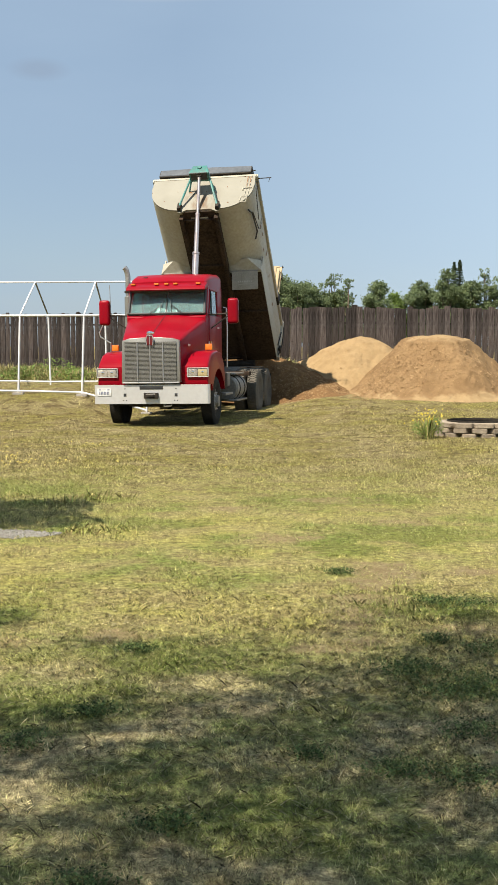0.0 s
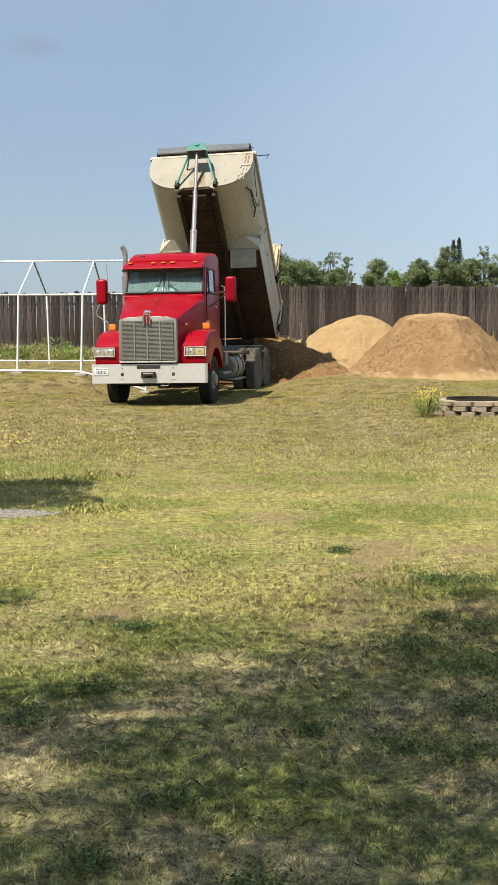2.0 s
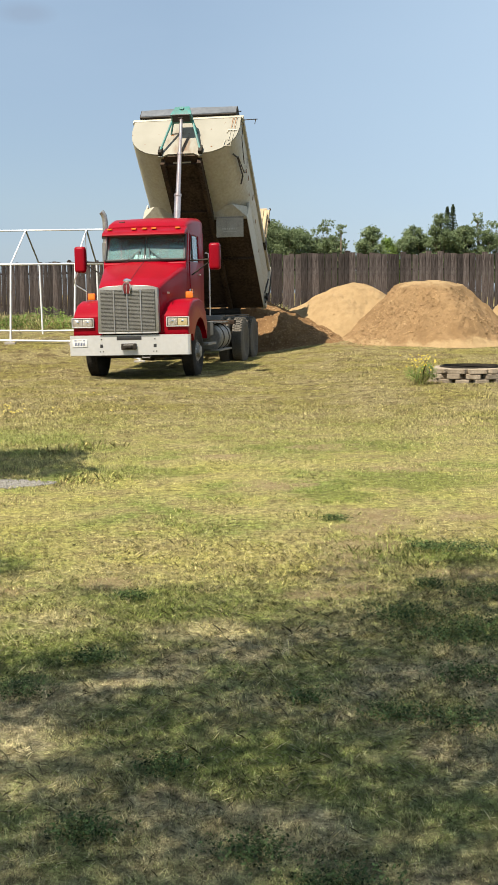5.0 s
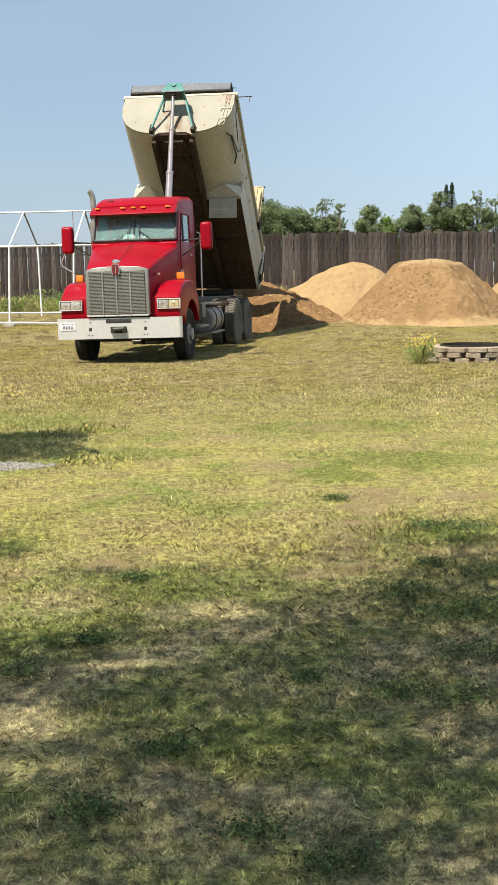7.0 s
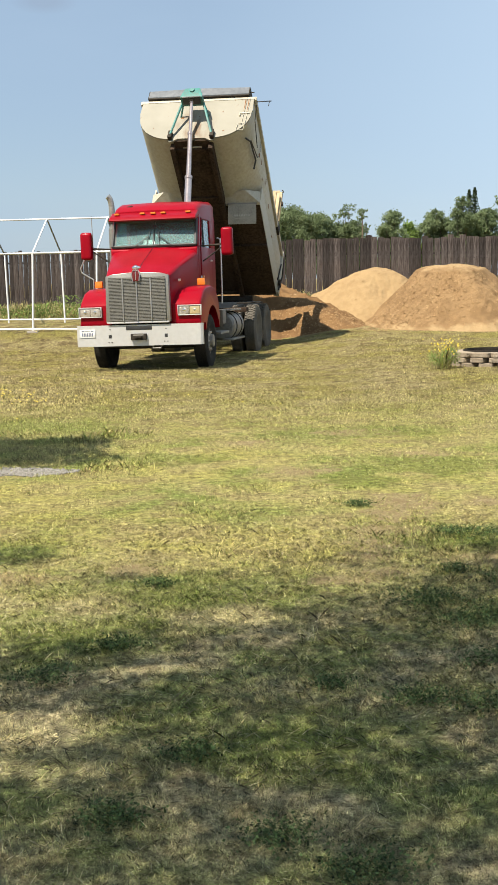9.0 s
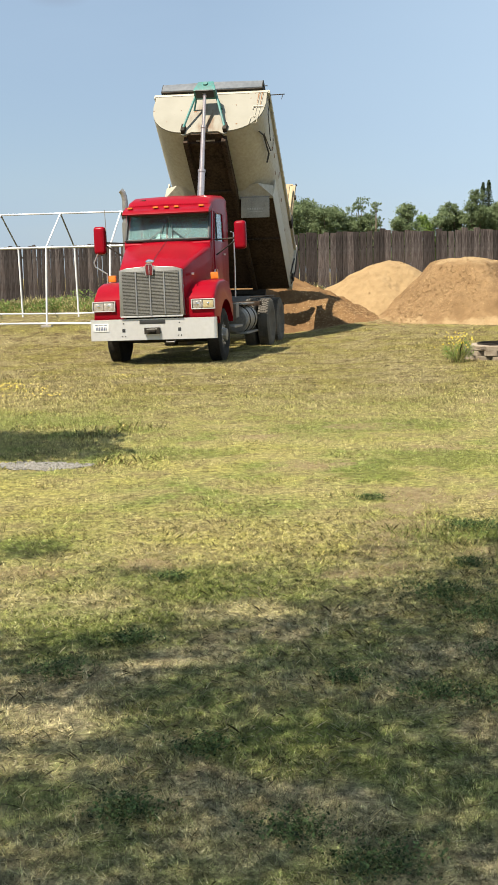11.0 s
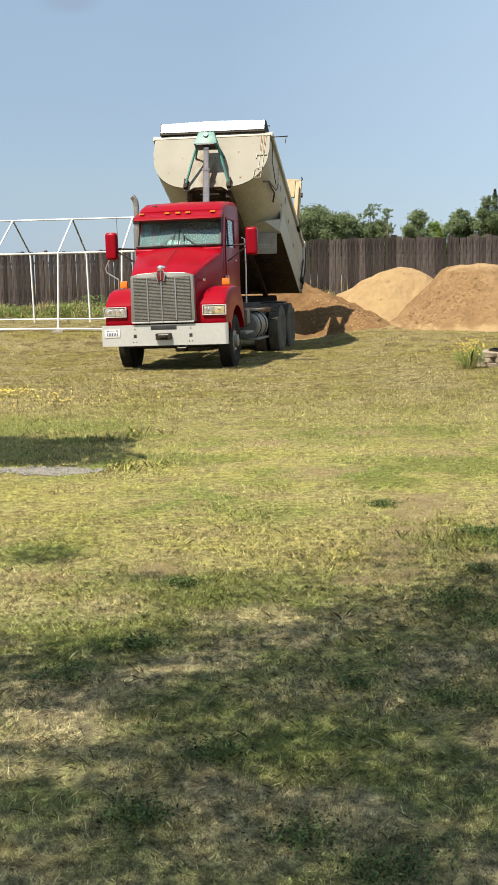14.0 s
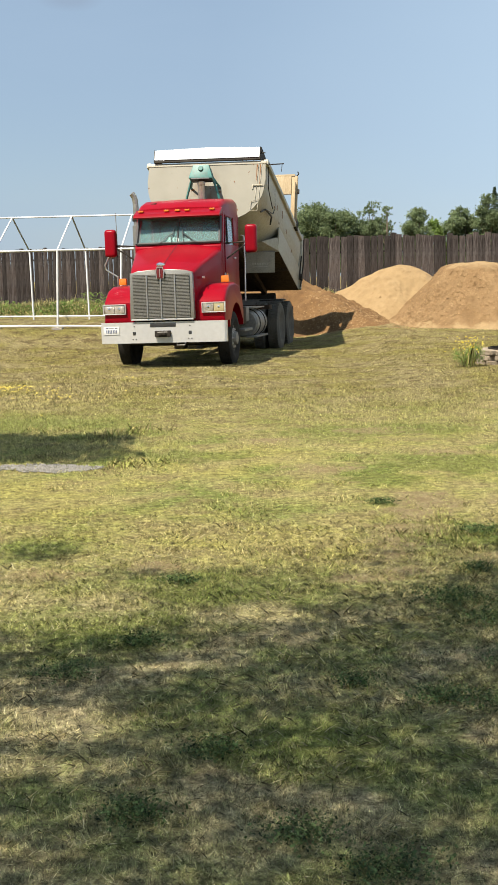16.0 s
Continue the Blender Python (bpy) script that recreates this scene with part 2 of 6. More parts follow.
def dirt_material(name, pale, deep, dark, mottle=0.9, pale_bands=()):
    m, n, l, b = shader(name, 0.95)
    b.inputs["Specular IOR Level"].default_value = 0.1
    big = noise_fac(n, l, mottle, 6, 0.38, 0.64)
    mid = noise_fac(n, l, 5.0, 6, 0.42, 0.7)
    fine = noise_fac(n, l, 32.0, 6, 0.3, 0.72, rough=0.7)
    col = blend(n, l, big, pale, deep)
    mm = n.new("ShaderNodeMath")
    mm.operation, mm.inputs[1].default_value = "MULTIPLY", 0.55
    l.new(mid, mm.inputs[0])
    col = blend(n, l, mm.outputs[0], col, dark)
    col = blend(n, l, fine, blend(n, l, 0.25, col, dark), col)
    if pale_bands:
        # paler colour above one height and below another
        tc, sep, edge, ad, up, low, mx = (n.new("ShaderNode" + k) for k in ("TexCoord", "SeparateXYZ", "Math", "Math", "MapRange", "MapRange", "Math"))
        l.new(tc.outputs["Object"], sep.inputs[0])
        edge.operation, edge.inputs[1].default_value = "MULTIPLY", 0.55
        l.new(noise_fac(n, l, 1.6, 5, 0.2, 0.8), edge.inputs[0])
        ad.operation, mx.operation = "ADD", "MAXIMUM"
        l.new(sep.outputs["Z"], ad.inputs[0])
        l.new(edge.outputs[0], ad.inputs[1])
        up.inputs["From Min"].default_value, up.inputs["From Max"].default_value = pale_bands[1], pale_bands[1] + 0.14
        low.inputs["From Min"].default_value, low.inputs["From Max"].default_value = pale_bands[0] + 0.10, pale_bands[0]
        for k in (up, low):
            l.new(ad.outputs[0], k.inputs["Value"])
        l.new(up.outputs["Result"], mx.inputs[0])
        l.new(low.outputs["Result"], mx.inputs[1])
        col = blend(n, l, mx.outputs[0], col, blend(n, l, mid, (0.37, 0.262, 0.138), (0.31, 0.212, 0.108)))
    l.new(col, b.inputs["Base Color"])
    bumped(n, l, b, blend(n, l, 0.3, fine, mid), 0.7, 0.035)
    return m


SAND = dirt_material("tan_sandy_soil", (0.39, 0.275, 0.143), (0.345, 0.24, 0.123), (0.26, 0.17, 0.085))
SOIL = dirt_material("brown_soil", (0.32, 0.208, 0.105), (0.25, 0.157, 0.076), (0.15, 0.090, 0.043), 1.3, (0.58, 1.98))
# soil colour lifted to make up for the clods' shaded facets
CLOD = dirt_material("shade_lifted_clods", (0.42, 0.285, 0.15), (0.33, 0.212, 0.107), (0.20, 0.12, 0.06), 3.0)
WETSOIL = dirt_material("fresh_brown_soil", (0.25, 0.148, 0.066), (0.185, 0.106, 0.047), (0.11, 0.060, 0.029), 1.4)


# worn and lush places in the lawn: x, y, radius, squeeze along y
BARE_SPOTS = ((0.96, 8.96, 0.34, 0.7), (0.84, 8.4, 0.30, 0.75), (0.76, 7.9, 0.34, 0.9), (0.66, 7.43, 0.30, 0.9), (0.59, 7.15, 0.24, 1.0), (0.37, 6.6, 0.26, 1.6), (-1.35, 6.74, 0.3, 1.6), (1.64, 8.9, 0.3, 1.4), (0.86, 13.0, 0.5, 1.5), (0.30, 10.4, 0.4, 1.3), (-0.78, 6.9, 0.34, 1.6), (1.25, 7.0, 0.34, 1.5), (-0.25, 12.3, 0.4, 1.4), (1.35, 11.3, 0.4, 1.5), (2.6, 15.2, 0.6, 1.5), (0.65, 6.75, 0.18, 1.4))
GREEN_SPOTS = ((0.9, 13.0, 1.3, 2.2), (-2.9, 14.0, 1.4, 1.4), (1.5, 10.6, 0.9, 1.3), (0.75, 9.9, 0.4, 1.0), (-0.9, 11.3, 0.7, 1.6), (1.1, 7.6, 0.45, 1.4), (-0.35, 6.4, 0.6, 1.5), (-0.9, 5.6, 0.7, 1.5), (0.1, 4.2, 0.6, 1.4))


def turf_colour(n, l):
    """Lawn colour by place: greener near, straw-coloured farther off, with thin, bare and lush patches."""
    lush = noise_fac(n, l, 0.75, 5, 0.43, 0.60)
    straw = noise_fac(n, l, 1.7, 5, 0.40, 0.62)
    bare = noise_fac(n, l, 1.1, 6, 0.66, 0.78)
    tc, sep, mr = n.new("ShaderNodeTexCoord"), n.new("ShaderNodeSeparateXYZ"), n.new("ShaderNodeMapRange")
    mr.inputs["From Min"].default_value, mr.inputs["From Max"].default_value = 11.0, 17.5
    l.new(tc.outputs["Object"], sep.inputs[0])
    l.new(sep.outputs["Y"], mr.inputs["Value"])
    near = blend(n, l, lush, (0.60, 0.54, 0.17), (0.33, 0.39, 0.095))
    near = blend(n, l, straw, near, (0.61, 0.52, 0.22))
    far = blend(n, l, straw, (0.385, 0.325, 0.14), (0.50, 0.42, 0.215))
    far = blend(n, l, lush, far, (0.36, 0.315, 0.095))
    # near strip is browner and greyer than the lawn beyond
    fore = n.new("ShaderNodeMapRange")
    fore.inputs["From Min"].default_value, fore.inputs["From Max"].default_value = 7.4, 5.2
    fore.inputs["To Max"].default_value = 0.75
    l.new(sep.outputs["Y"], fore.inputs["Value"])
    fore_lawn = blend(n, l, noise_fac(n, l, 1.5, 5, 0.43, 0.58), (0.60, 0.51, 0.345), (0.25, 0.30, 0.115))
    near = blend(n, l, fore.outputs["Result"], near, fore_lawn)
    turf = blend(n, l, mr.outputs["Result"], near, far)
    # brown thatch in small flecks
    fleck = noise_fac(n, l, 3.4, 7, 0.49, 0.60, rough=0.62)
    half = n.new("ShaderNodeMath")
    half.operation = "MULTIPLY"
    most = n.new("ShaderNodeMapRange")
    most.inputs["From Min"].default_value, most.inputs["From Max"].default_value = 12.0, 18.0
    most.inputs["To Min"].default_value, most.inputs["To Max"].default_value = 0.35, 0.88
    l.new(sep.outputs["Y"], most.inputs["Value"])
    l.new(most.outputs["Result"], half.inputs[1])
    l.new(fleck, half.inputs[0])
    turf = blend(n, l, half.outputs[0], turf, (0.19, 0.135, 0.060))

    def spots(rows, wobble):
        total = None
        for x, y, r, stretch in rows:
            mp, vd, rr = n.new("ShaderNodeMapping"), n.new("ShaderNodeVectorMath"), n.new("ShaderNodeMapRange")
            mp.inputs["Location"].default_value = (-x, -y * stretch, 0)
            mp.inputs["Scale"].default_value = (1, stretch, 0)
            vd.operation = "LENGTH"
            ad = n.new("ShaderNodeMath")
            ad.operation = "MULTIPLY_ADD"
            ad.inputs[1].default_value = -0.9 * r
            rr.inputs["From Min"].default_value, rr.inputs["From Max"].default_value = r * 0.58, r * 0.08
            l.new(tc.outputs["Object"], mp.inputs["Vector"])
            l.new(mp.outputs["Vector"], vd.inputs[0])
            l.new(wobble, ad.inputs[0])
            l.new(vd.outputs["Value"], ad.inputs[2])
            l.new(ad.outputs[0], rr.inputs["Value"])
            if total is None:
                total = rr.outputs["Result"]
            else:
                mx = n.new("ShaderNodeMath")
                mx.operation = "MAXIMUM"
                l.new(total, mx.inputs[0])
                l.new(rr.outputs["Result"], mx.inputs[1])
                total = mx.outputs[0]
        return total
    wob = noise_fac(n, l, 4.0, 5, 0.3, 0.7)
    worn = spots(BARE_SPOTS, wob)
    green = spots(GREEN_SPOTS, wob)
    soft = n.new("ShaderNodeMath")
    soft.operation, soft.inputs[1].default_value = "MULTIPLY", 0.7
    l.new(green, soft.inputs[0])
    turf = blend(n, l, soft.outputs[0], turf, (0.24, 0.30, 0.055))
    # clumps and thatch with their shading in the tone, from a hand's width down to a finger's
    mottle = noise_fac(n, l, 15.0, 9, 0.36, 0.64, rough=0.80, stretch=(1, 1, 0))
    tone = n.new("ShaderNodeMapRange")
    tone.inputs["To Min"].default_value, tone.inputs["To Max"].default_value = 0.34, 1.85
    l.new(mottle, tone.inputs["Value"])
    shade_ = n.new("ShaderNodeHueSaturation")
    l.new(tone.outputs["Result"], shade_.inputs["Value"])
    l.new(turf, shade_.inputs["Color"])
    turf = shade_.outputs["Color"]
    bigger = n.new("ShaderNodeMath")
    bigger.operation = "MAXIMUM"
    l.new(bare, bigger.inputs[0])
    l.new(worn, bigger.inputs[1])
    return turf, bigger.outputs[0]


def turf_material():
    m, n, l, b = shader("turf", 0.95)
    b.inputs["Specular IOR Level"].default_value = 0.1
    turf, bare = turf_colour(n, l)
    soil = noise_fac(n, l, 9.0, 5, 0.35, 0.65)
    fine = noise_fac(n, l, 62.0, 7, 0.34, 0.62, rough=0.75)
    # dark gaps between blades put into the colour by fine noise
    turf = blend(n, l, fine, blend(n, l, 0.75, turf, (0.045, 0.034, 0.016)), turf)
    ground = blend(n, l, soil, (0.44, 0.33, 0.165), (0.60, 0.49, 0.27))
    ground = blend(n, l, fine, (0.24, 0.175, 0.085), ground)
    l.new(blend(n, l, bare, turf, ground), b.inputs["Base Color"])
    bumped(n, l, b, fine, 0.8, 0.03)
    return m


def blade_material(name, dry, green, amount, straw=0.5, thin_share=0.28):
    """Grass blades: the lawn's colour where they grow, mixed blade by blade with straw and green."""
    m, n, l, b = shader(name, 0.7)
    b.inputs["Specular IOR Level"].default_value = 0.12
    turf, bare = turf_colour(n, l)
    geo = n.new("ShaderNodeNewGeometry")
    pick, tone = n.new("ShaderNodeMapRange"), n.new("ShaderNodeMapRange")
    pick.inputs["From Min"].default_value, pick.inputs["From Max"].default_value = straw - 0.15, straw + 0.15
    l.new(geo.outputs["Random Per Island"], pick.inputs["Value"])
    own = blend(n, l, pick.outputs["Result"], dry, green)
    col = blend(n, l, amount, turf, own)
    wave = n.new("ShaderNodeMath")
    wave.operation, wave.inputs[1].default_value = "MULTIPLY", 37.7
    fr = n.new("ShaderNodeMath")
    fr.operation = "FRACT"
    l.new(geo.outputs["Random Per Island"], wave.inputs[0])
    l.new(wave.outputs[0], fr.inputs[0])
    tone.inputs["To Min"].default_value, tone.inputs["To Max"].default_value = 0.16, 1.46
    l.new(fr.outputs[0], tone.inputs["Value"])
    hsv = n.new("ShaderNodeHueSaturation")
    # each clump has its own tone
    clump, both = n.new("ShaderNodeMapRange"), n.new("ShaderNodeMath")
    clump.inputs["To Min"].default_value, clump.inputs["To Max"].default_value = 0.5, 1.66
    l.new(noise_fac(n, l, 24.0, 3, 0.36, 0.64, stretch=(1, 1, 0)), clump.inputs["Value"])
    both.operation = "MULTIPLY"
    l.new(tone.outputs["Result"], both.inputs[0])
    l.new(clump.outputs["Result"], both.inputs[1])
    l.new(both.outputs[0], hsv.inputs["Value"])
    l.new(col, hsv.inputs["Color"])
    l.new(hsv.outputs["Color"], b.inputs["Base Color"])
    thin, mixer = n.new("ShaderNodeBsdfTranslucent"), n.new("ShaderNodeMixShader")
    mixer.inputs["Fac"].default_value = thin_share
    l.new(hsv.outputs["Color"], thin.inputs["Color"])
    l.new(b.outputs["BSDF"], mixer.inputs[1])
    l.new(thin.outputs["BSDF"], mixer.inputs[2])
    l.new(mixer.outputs["Shader"], n["Material Output"].inputs["Surface"])
    return m


TURF = turf_material()
BLADE = blade_material("lawn_blades", (0.51, 0.455, 0.25), (0.18, 0.245, 0.06), 0.45, 0.55)
FARBLADE = blade_material("mown_blades", (0.60, 0.51, 0.28), (0.27, 0.28, 0.09), 0.22)
DRYWEED = blade_material("dry_weed_blades", (0.66, 0.56, 0.32), (0.36, 0.38, 0.14), 0.95)
STRAW = blade_material("lying_straw", (0.60, 0.55, 0.37), (0.44, 0.39, 0.225), 0.85)
WEED = blade_material("weed_blades", (0.56, 0.46, 0.22), (0.26, 0.33, 0.085), 0.7)
CLOVER = blade_material("dark_weed_leaves", (0.085, 0.135, 0.045), (0.06, 0.105, 0.034), 0.95)


def leaf_material(name, a, c):
    m, n, l, b = shader(name, 0.6)
    geo = n.new("ShaderNodeNewGeometry")
    clump = noise_fac(n, l, 0.6, 3, 0.35, 0.65)
    col = blend(n, l, geo.outputs["Random Per Island"], a, c)
    col = blend(n, l, clump, blend(n, l, 0.45, col, (0.03, 0.05, 0.02)), col)
    l.new(col, b.inputs["Base Color"])
    thin, mixer = n.new("ShaderNodeBsdfTranslucent"), n.new("ShaderNodeMixShader")
    mixer.inputs["Fac"].default_value = 0.38
    b.inputs["Specular IOR Level"].default_value = 0.1
    l.new(col, thin.inputs["Color"])
    l.new(b.outputs["BSDF"], mixer.inputs[1])
    l.new(thin.outputs["BSDF"], mixer.inputs[2])
    l.new(mixer.outputs["Shader"], n["Material Output"].inputs["Surface"])
    return m


# leaf colours lifted for the haze before the far trees
LEAF = leaf_material("grey_green_leaves", (0.165, 0.22, 0.105), (0.27, 0.33, 0.175))
LEAF_Y = leaf_material("bright_green_leaves", (0.20, 0.31, 0.07), (0.31, 0.42, 0.115))
NEEDLE = leaf_material("conifer_needles", (0.085, 0.125, 0.07), (0.14, 0.18, 0.11))


# ---- mesh helpers ----
def mesh_object(name, bm, material, smooth=True):
    me = bpy.data.meshes.new(name)
    bmesh.ops.recalc_face_normals(bm, faces=bm.faces[:])
    for f in bm.faces:
        f.smooth = smooth
    bm.to_mesh(me)
    bm.free()
    me.materials.append(material)
    if smooth:
        me.set_sharp_from_angle(angle=radians(38))
    return new(name, me)


def part(name, bm, material, parent, label="", smooth=True):
    ob = mesh_object(name, bm, material, smooth)
    ob.parent = parent
    if label:
        ob["label"] = label
    return ob


def thing(name, bm, material, label, category, group="", kind="", smooth=True):
    return tagged(mesh_object(name, bm, material, smooth), label, category, group, kind)


def base(name, label, category, group="", kind=""):
    ob = tagged(new(name), label, category, group, kind)
    ob.empty_display_size = 0.2
    return ob


def box(cx, cy, cz, sx, sy, sz, bevel=0.01, m=None, segments=2):
    """A box by its centre and full sizes, with rounded edges."""
    bm = bmesh.new()
    bmesh.ops.create_cube(bm, size=1, matrix=Matrix.Translation((cx, cy, cz)) @ Matrix.Diagonal((sx, sy, sz, 1)))
    if bevel:
        bmesh.ops.bevel(bm, geom=bm.edges[:], offset=bevel, segments=segments, profile=0.6, affect="EDGES")
    if m is not None:
        bm.transform(m)
    return bm


def joined(*bms):
    out = bmesh.new()
    for b in bms:
        me = bpy.data.meshes.new("join")
        b.to_mesh(me)
        b.free()
        out.from_mesh(me)
        bpy.data.meshes.remove(me)
    return out


def loft(rings, closed=True, caps=True):
    """A skin over rings of points, all of one length."""
    bm = bmesh.new()
    rows = [[bm.verts.new(p) for p in r] for r in rings]
    n = len(rows[0])
    for a, b in zip(rows, rows[1:]):
        for i in range(n if closed else n - 1):
            j = (i + 1) % n
            bm.faces.new((a[i], a[j], b[j], b[i]))
    if caps and closed:
        bm.faces.new(rows[0])
        bm.faces.new(rows[-1])
    return bm


def prism(outline, lo, hi, axis="x", bevel=0.0, segments=2):
    """An outline (two numbers a point) pushed along an axis from lo to hi."""
    put = {"x": lambda u, v, w: (w, u, v), "y": lambda u, v, w: (u, w, v), "z": lambda u, v, w: (u, v, w)}[axis]
    bm = loft([[put(u, v, w) for u, v in outline] for w in (lo, hi)])
    if bevel:
        bmesh.ops.bevel(bm, geom=bm.edges[:], offset=bevel, segments=segments, profile=0.6, affect="EDGES")
    return bm


def tube(points, r, seg=10, r_end=None, caps=True):
    """A round bar along a line of points."""
    pts = [Vector(p) for p in points]
    rings, n = [], len(pts)
    ref = None
    for i, p in enumerate(pts):
        d = (pts[min(i + 1, n - 1)] - pts[max(i - 1, 0)]).normalized()
        if ref is None:
            ref = d.orthogonal().normalized()
        ref = (ref - d * ref.dot(d)).normalized()
        side = d.cross(ref)
        rr = r if r_end is None else r + (r_end - r) * i / (n - 1)
        rings.append([p + (ref * math.cos(2 * math.pi * k / seg) + side * math.sin(2 * math.pi * k / seg)) * rr for k in range(seg)])
    return loft(rings, True, caps)


def lathe(profile, seg=32, axis="x", centre=(0, 0, 0)):
    """A turned body: profile of (along, radius) round an axis through centre."""
    bm = bmesh.new()
    put = {"x": lambda a, c, s: (a, c, s), "y": lambda a, c, s: (c, a, s), "z": lambda a, c, s: (c, s, a)}[axis]
    rows = [[bm.verts.new(Vector(centre) + Vector(put(a, r * math.cos(2 * math.pi * k / seg), r * math.sin(2 * math.pi * k / seg)))) for k in range(seg)] for a, r in profile]
    for a, b in zip(rows, rows[1:]):
        for i in range(seg):
            bm.faces.new((a[i], a[(i + 1) % seg], b[(i + 1) % seg], b[i]))
    for row in (rows[0], rows[-1]):
        bm.faces.new(row)
    return bm


def fast_mesh(name, verts, sides, material, smooth=False):
    """Many small faces of one number of sides each, from an array of corners."""
    v = np.ascontiguousarray(verts, dtype=np.float32).reshape(-1, 3)
    count = len(v) // sides
    me = bpy.data.meshes.new(name)
    me.vertices.add(len(v))
    me.vertices.foreach_set("co", v.ravel())
    me.loops.add(len(v))
    me.loops.foreach_set("vertex_index", np.arange(len(v), dtype=np.int32))
    me.polygons.add(count)
    me.polygons.foreach_set("loop_start", np.arange(0, len(v), sides, dtype=np.int32))
    me.update(calc_edges=True)
    me.materials.append(material)
    return new(name, me)


# ---- ground ----
def step(a, b, x):
    t = np.clip((x - a) / (b - a), 0, 1)
    return t * t * (3 - 2 * t)


def ground_z(x, y):
    """Height of the ground: flat lawn that rises to a low bank at the fence."""
    x, y = np.asarray(x, float), np.asarray(y, float)
    mid = np.interp(y, (29, 33, 35, 37, 60, 400), (0, 0.05, 0.40, 0.80, 1.0, 1.0))
    left = np.interp(y, (25, 28, 30, 34, 37, 60, 400), (0, 0.18, 0.47, 0.56, 0.78, 1.0, 1.0))
    right = np.interp(y, (26, 30, 32, 34, 37, 60, 400), (0, 0.16, 0.30, 0.45, 0.84, 1.0, 1.0))
    wl_, wr_ = step(-2.9, -3.9, x), step(0.2, 2.4, x)
    z = mid * (1 - wl_) * (1 - wr_) + left * wl_ + right * wr_ * (1 - wl_)
    return z + -0.06 * step(17, 22, y) * (1 - step(27, 31, y)) * (1 - step(1.0, 2.8, x)) + 0.012 * np.sin(x * 1.7 + 0.6 * y) * np.sin(y * 1.3 - 0.4 * x) * step(2, 6, y)


def build_ground():
    xs = np.concatenate(([-600, -200, -80, -40, -25], np.arange(-16, 16.01, 0.4), [25, 40, 80, 200, 600]))
    ys = np.concatenate(([-400, -120, -40, -15, -6], np.arange(-2, 46.01, 0.4), [52, 60, 80, 120, 250, 700]))
    gx, gy = np.meshgrid(xs, ys)
    gz = ground_z(gx, gy)
    nx, ny = len(xs), len(ys)
    verts = np.stack([gx, gy, gz], -1).reshape(-1, 3).tolist()
    faces = [(j * nx + i, j * nx + i + 1, (j + 1) * nx + i + 1, (j + 1) * nx + i) for j in range(ny - 1) for i in range(nx - 1)]
    me = bpy.data.meshes.new("ground")
    me.from_pydata(verts, [], faces)
    me.materials.append(TURF)
    for p in me.polygons:
        p.use_smooth = True
    return tagged(new("ground", me), "patchy half-dry lawn with thin bare spots", "lawn", kind="structure")


build_ground()
rng = np.random.default_rng(7)


LATTICE = np.random.default_rng(99).random((128, 128))


def patchy(x, y, s, seed):
    """Smooth value noise in 0..1, two octaves, for where things grow."""
    total = 0.0
    for k, (f, amp) in enumerate(((1.0, 0.66), (2.3, 0.34))):
        ca, sa = math.cos(0.6 + 1.9 * k), math.sin(0.6 + 1.9 * k)
        px, py = np.asarray(x) * ca - np.asarray(y) * sa, np.asarray(x) * sa + np.asarray(y) * ca
        u, v = px * s * 0.45 * f + seed * 17.3 + 500, py * s * 0.45 * f + seed * 9.1 + 500
        i, j = np.floor(u).astype(int), np.floor(v).astype(int)
        fu, fv = u - i, v - j
        fu, fv = fu * fu * (3 - 2 * fu), fv * fv * (3 - 2 * fv)
        a, b = LATTICE[i % 128, j % 128], LATTICE[(i + 1) % 128, j % 128]
        c, d = LATTICE[i % 128, (j + 1) % 128], LATTICE[(i + 1) % 128, (j + 1) % 128]
        total = total + amp * ((a * (1 - fu) + b * fu) * (1 - fv) + (c * (1 - fu) + d * fu) * fv)
    return np.clip(0.5 + (total - 0.5) * 1.5, 0, 1)


def in_gravel(x, y):
    return (x < -1.74 + 0.12 * np.sin(y * 9)) & (y > 10.42 + 0.07 * np.sin(x * 7) + 0.04 * np.sin(x * 23)) & (y < 10.80 + 0.05 * np.sin(x * 5) + 0.03 * np.sin(x * 19))


def blades(name, x, y, h, w, lean, material, label, category="grass", bent=True):
    """A field of single blades (stuff): roots x, y, heights, widths, lean in radians; bent blades have a knee."""
    n = len(x)
    z = ground_z(x, y) - 0.004
    turn = rng.uniform(0, 2 * np.pi, n)
    face = turn + np.pi / 2 + rng.normal(0, 0.5, n)
    out = np.stack([np.cos(turn), np.sin(turn), np.zeros(n)], 1)
    side = np.stack([np.cos(face), np.sin(face), np.zeros(n)], 1) * (w / 2)[:, None]
    root = np.stack([x, y, z], 1)
    up = np.array([0, 0, 1.0])
    tip = root + out * (np.sin(lean) * h * 1.1)[:, None] + up * np.maximum(np.cos(lean) * h, 0.006)[:, None]
    if not bent:
        q = np.stack([root - side, root + side, tip], 1)
        return tagged(fast_mesh(name, q, 3, material), label, category, kind="stuff")
    mid = root + out * (np.sin(lean) * h * 0.45)[:, None] + up * (np.cos(lean) * h * 0.6)[:, None]
    q = np.stack([root - side, root + side, mid + side * 0.8, tip, mid - side * 0.8], 1)
    return tagged(fast_mesh(name, q, 5, material), label, category, kind="stuff")


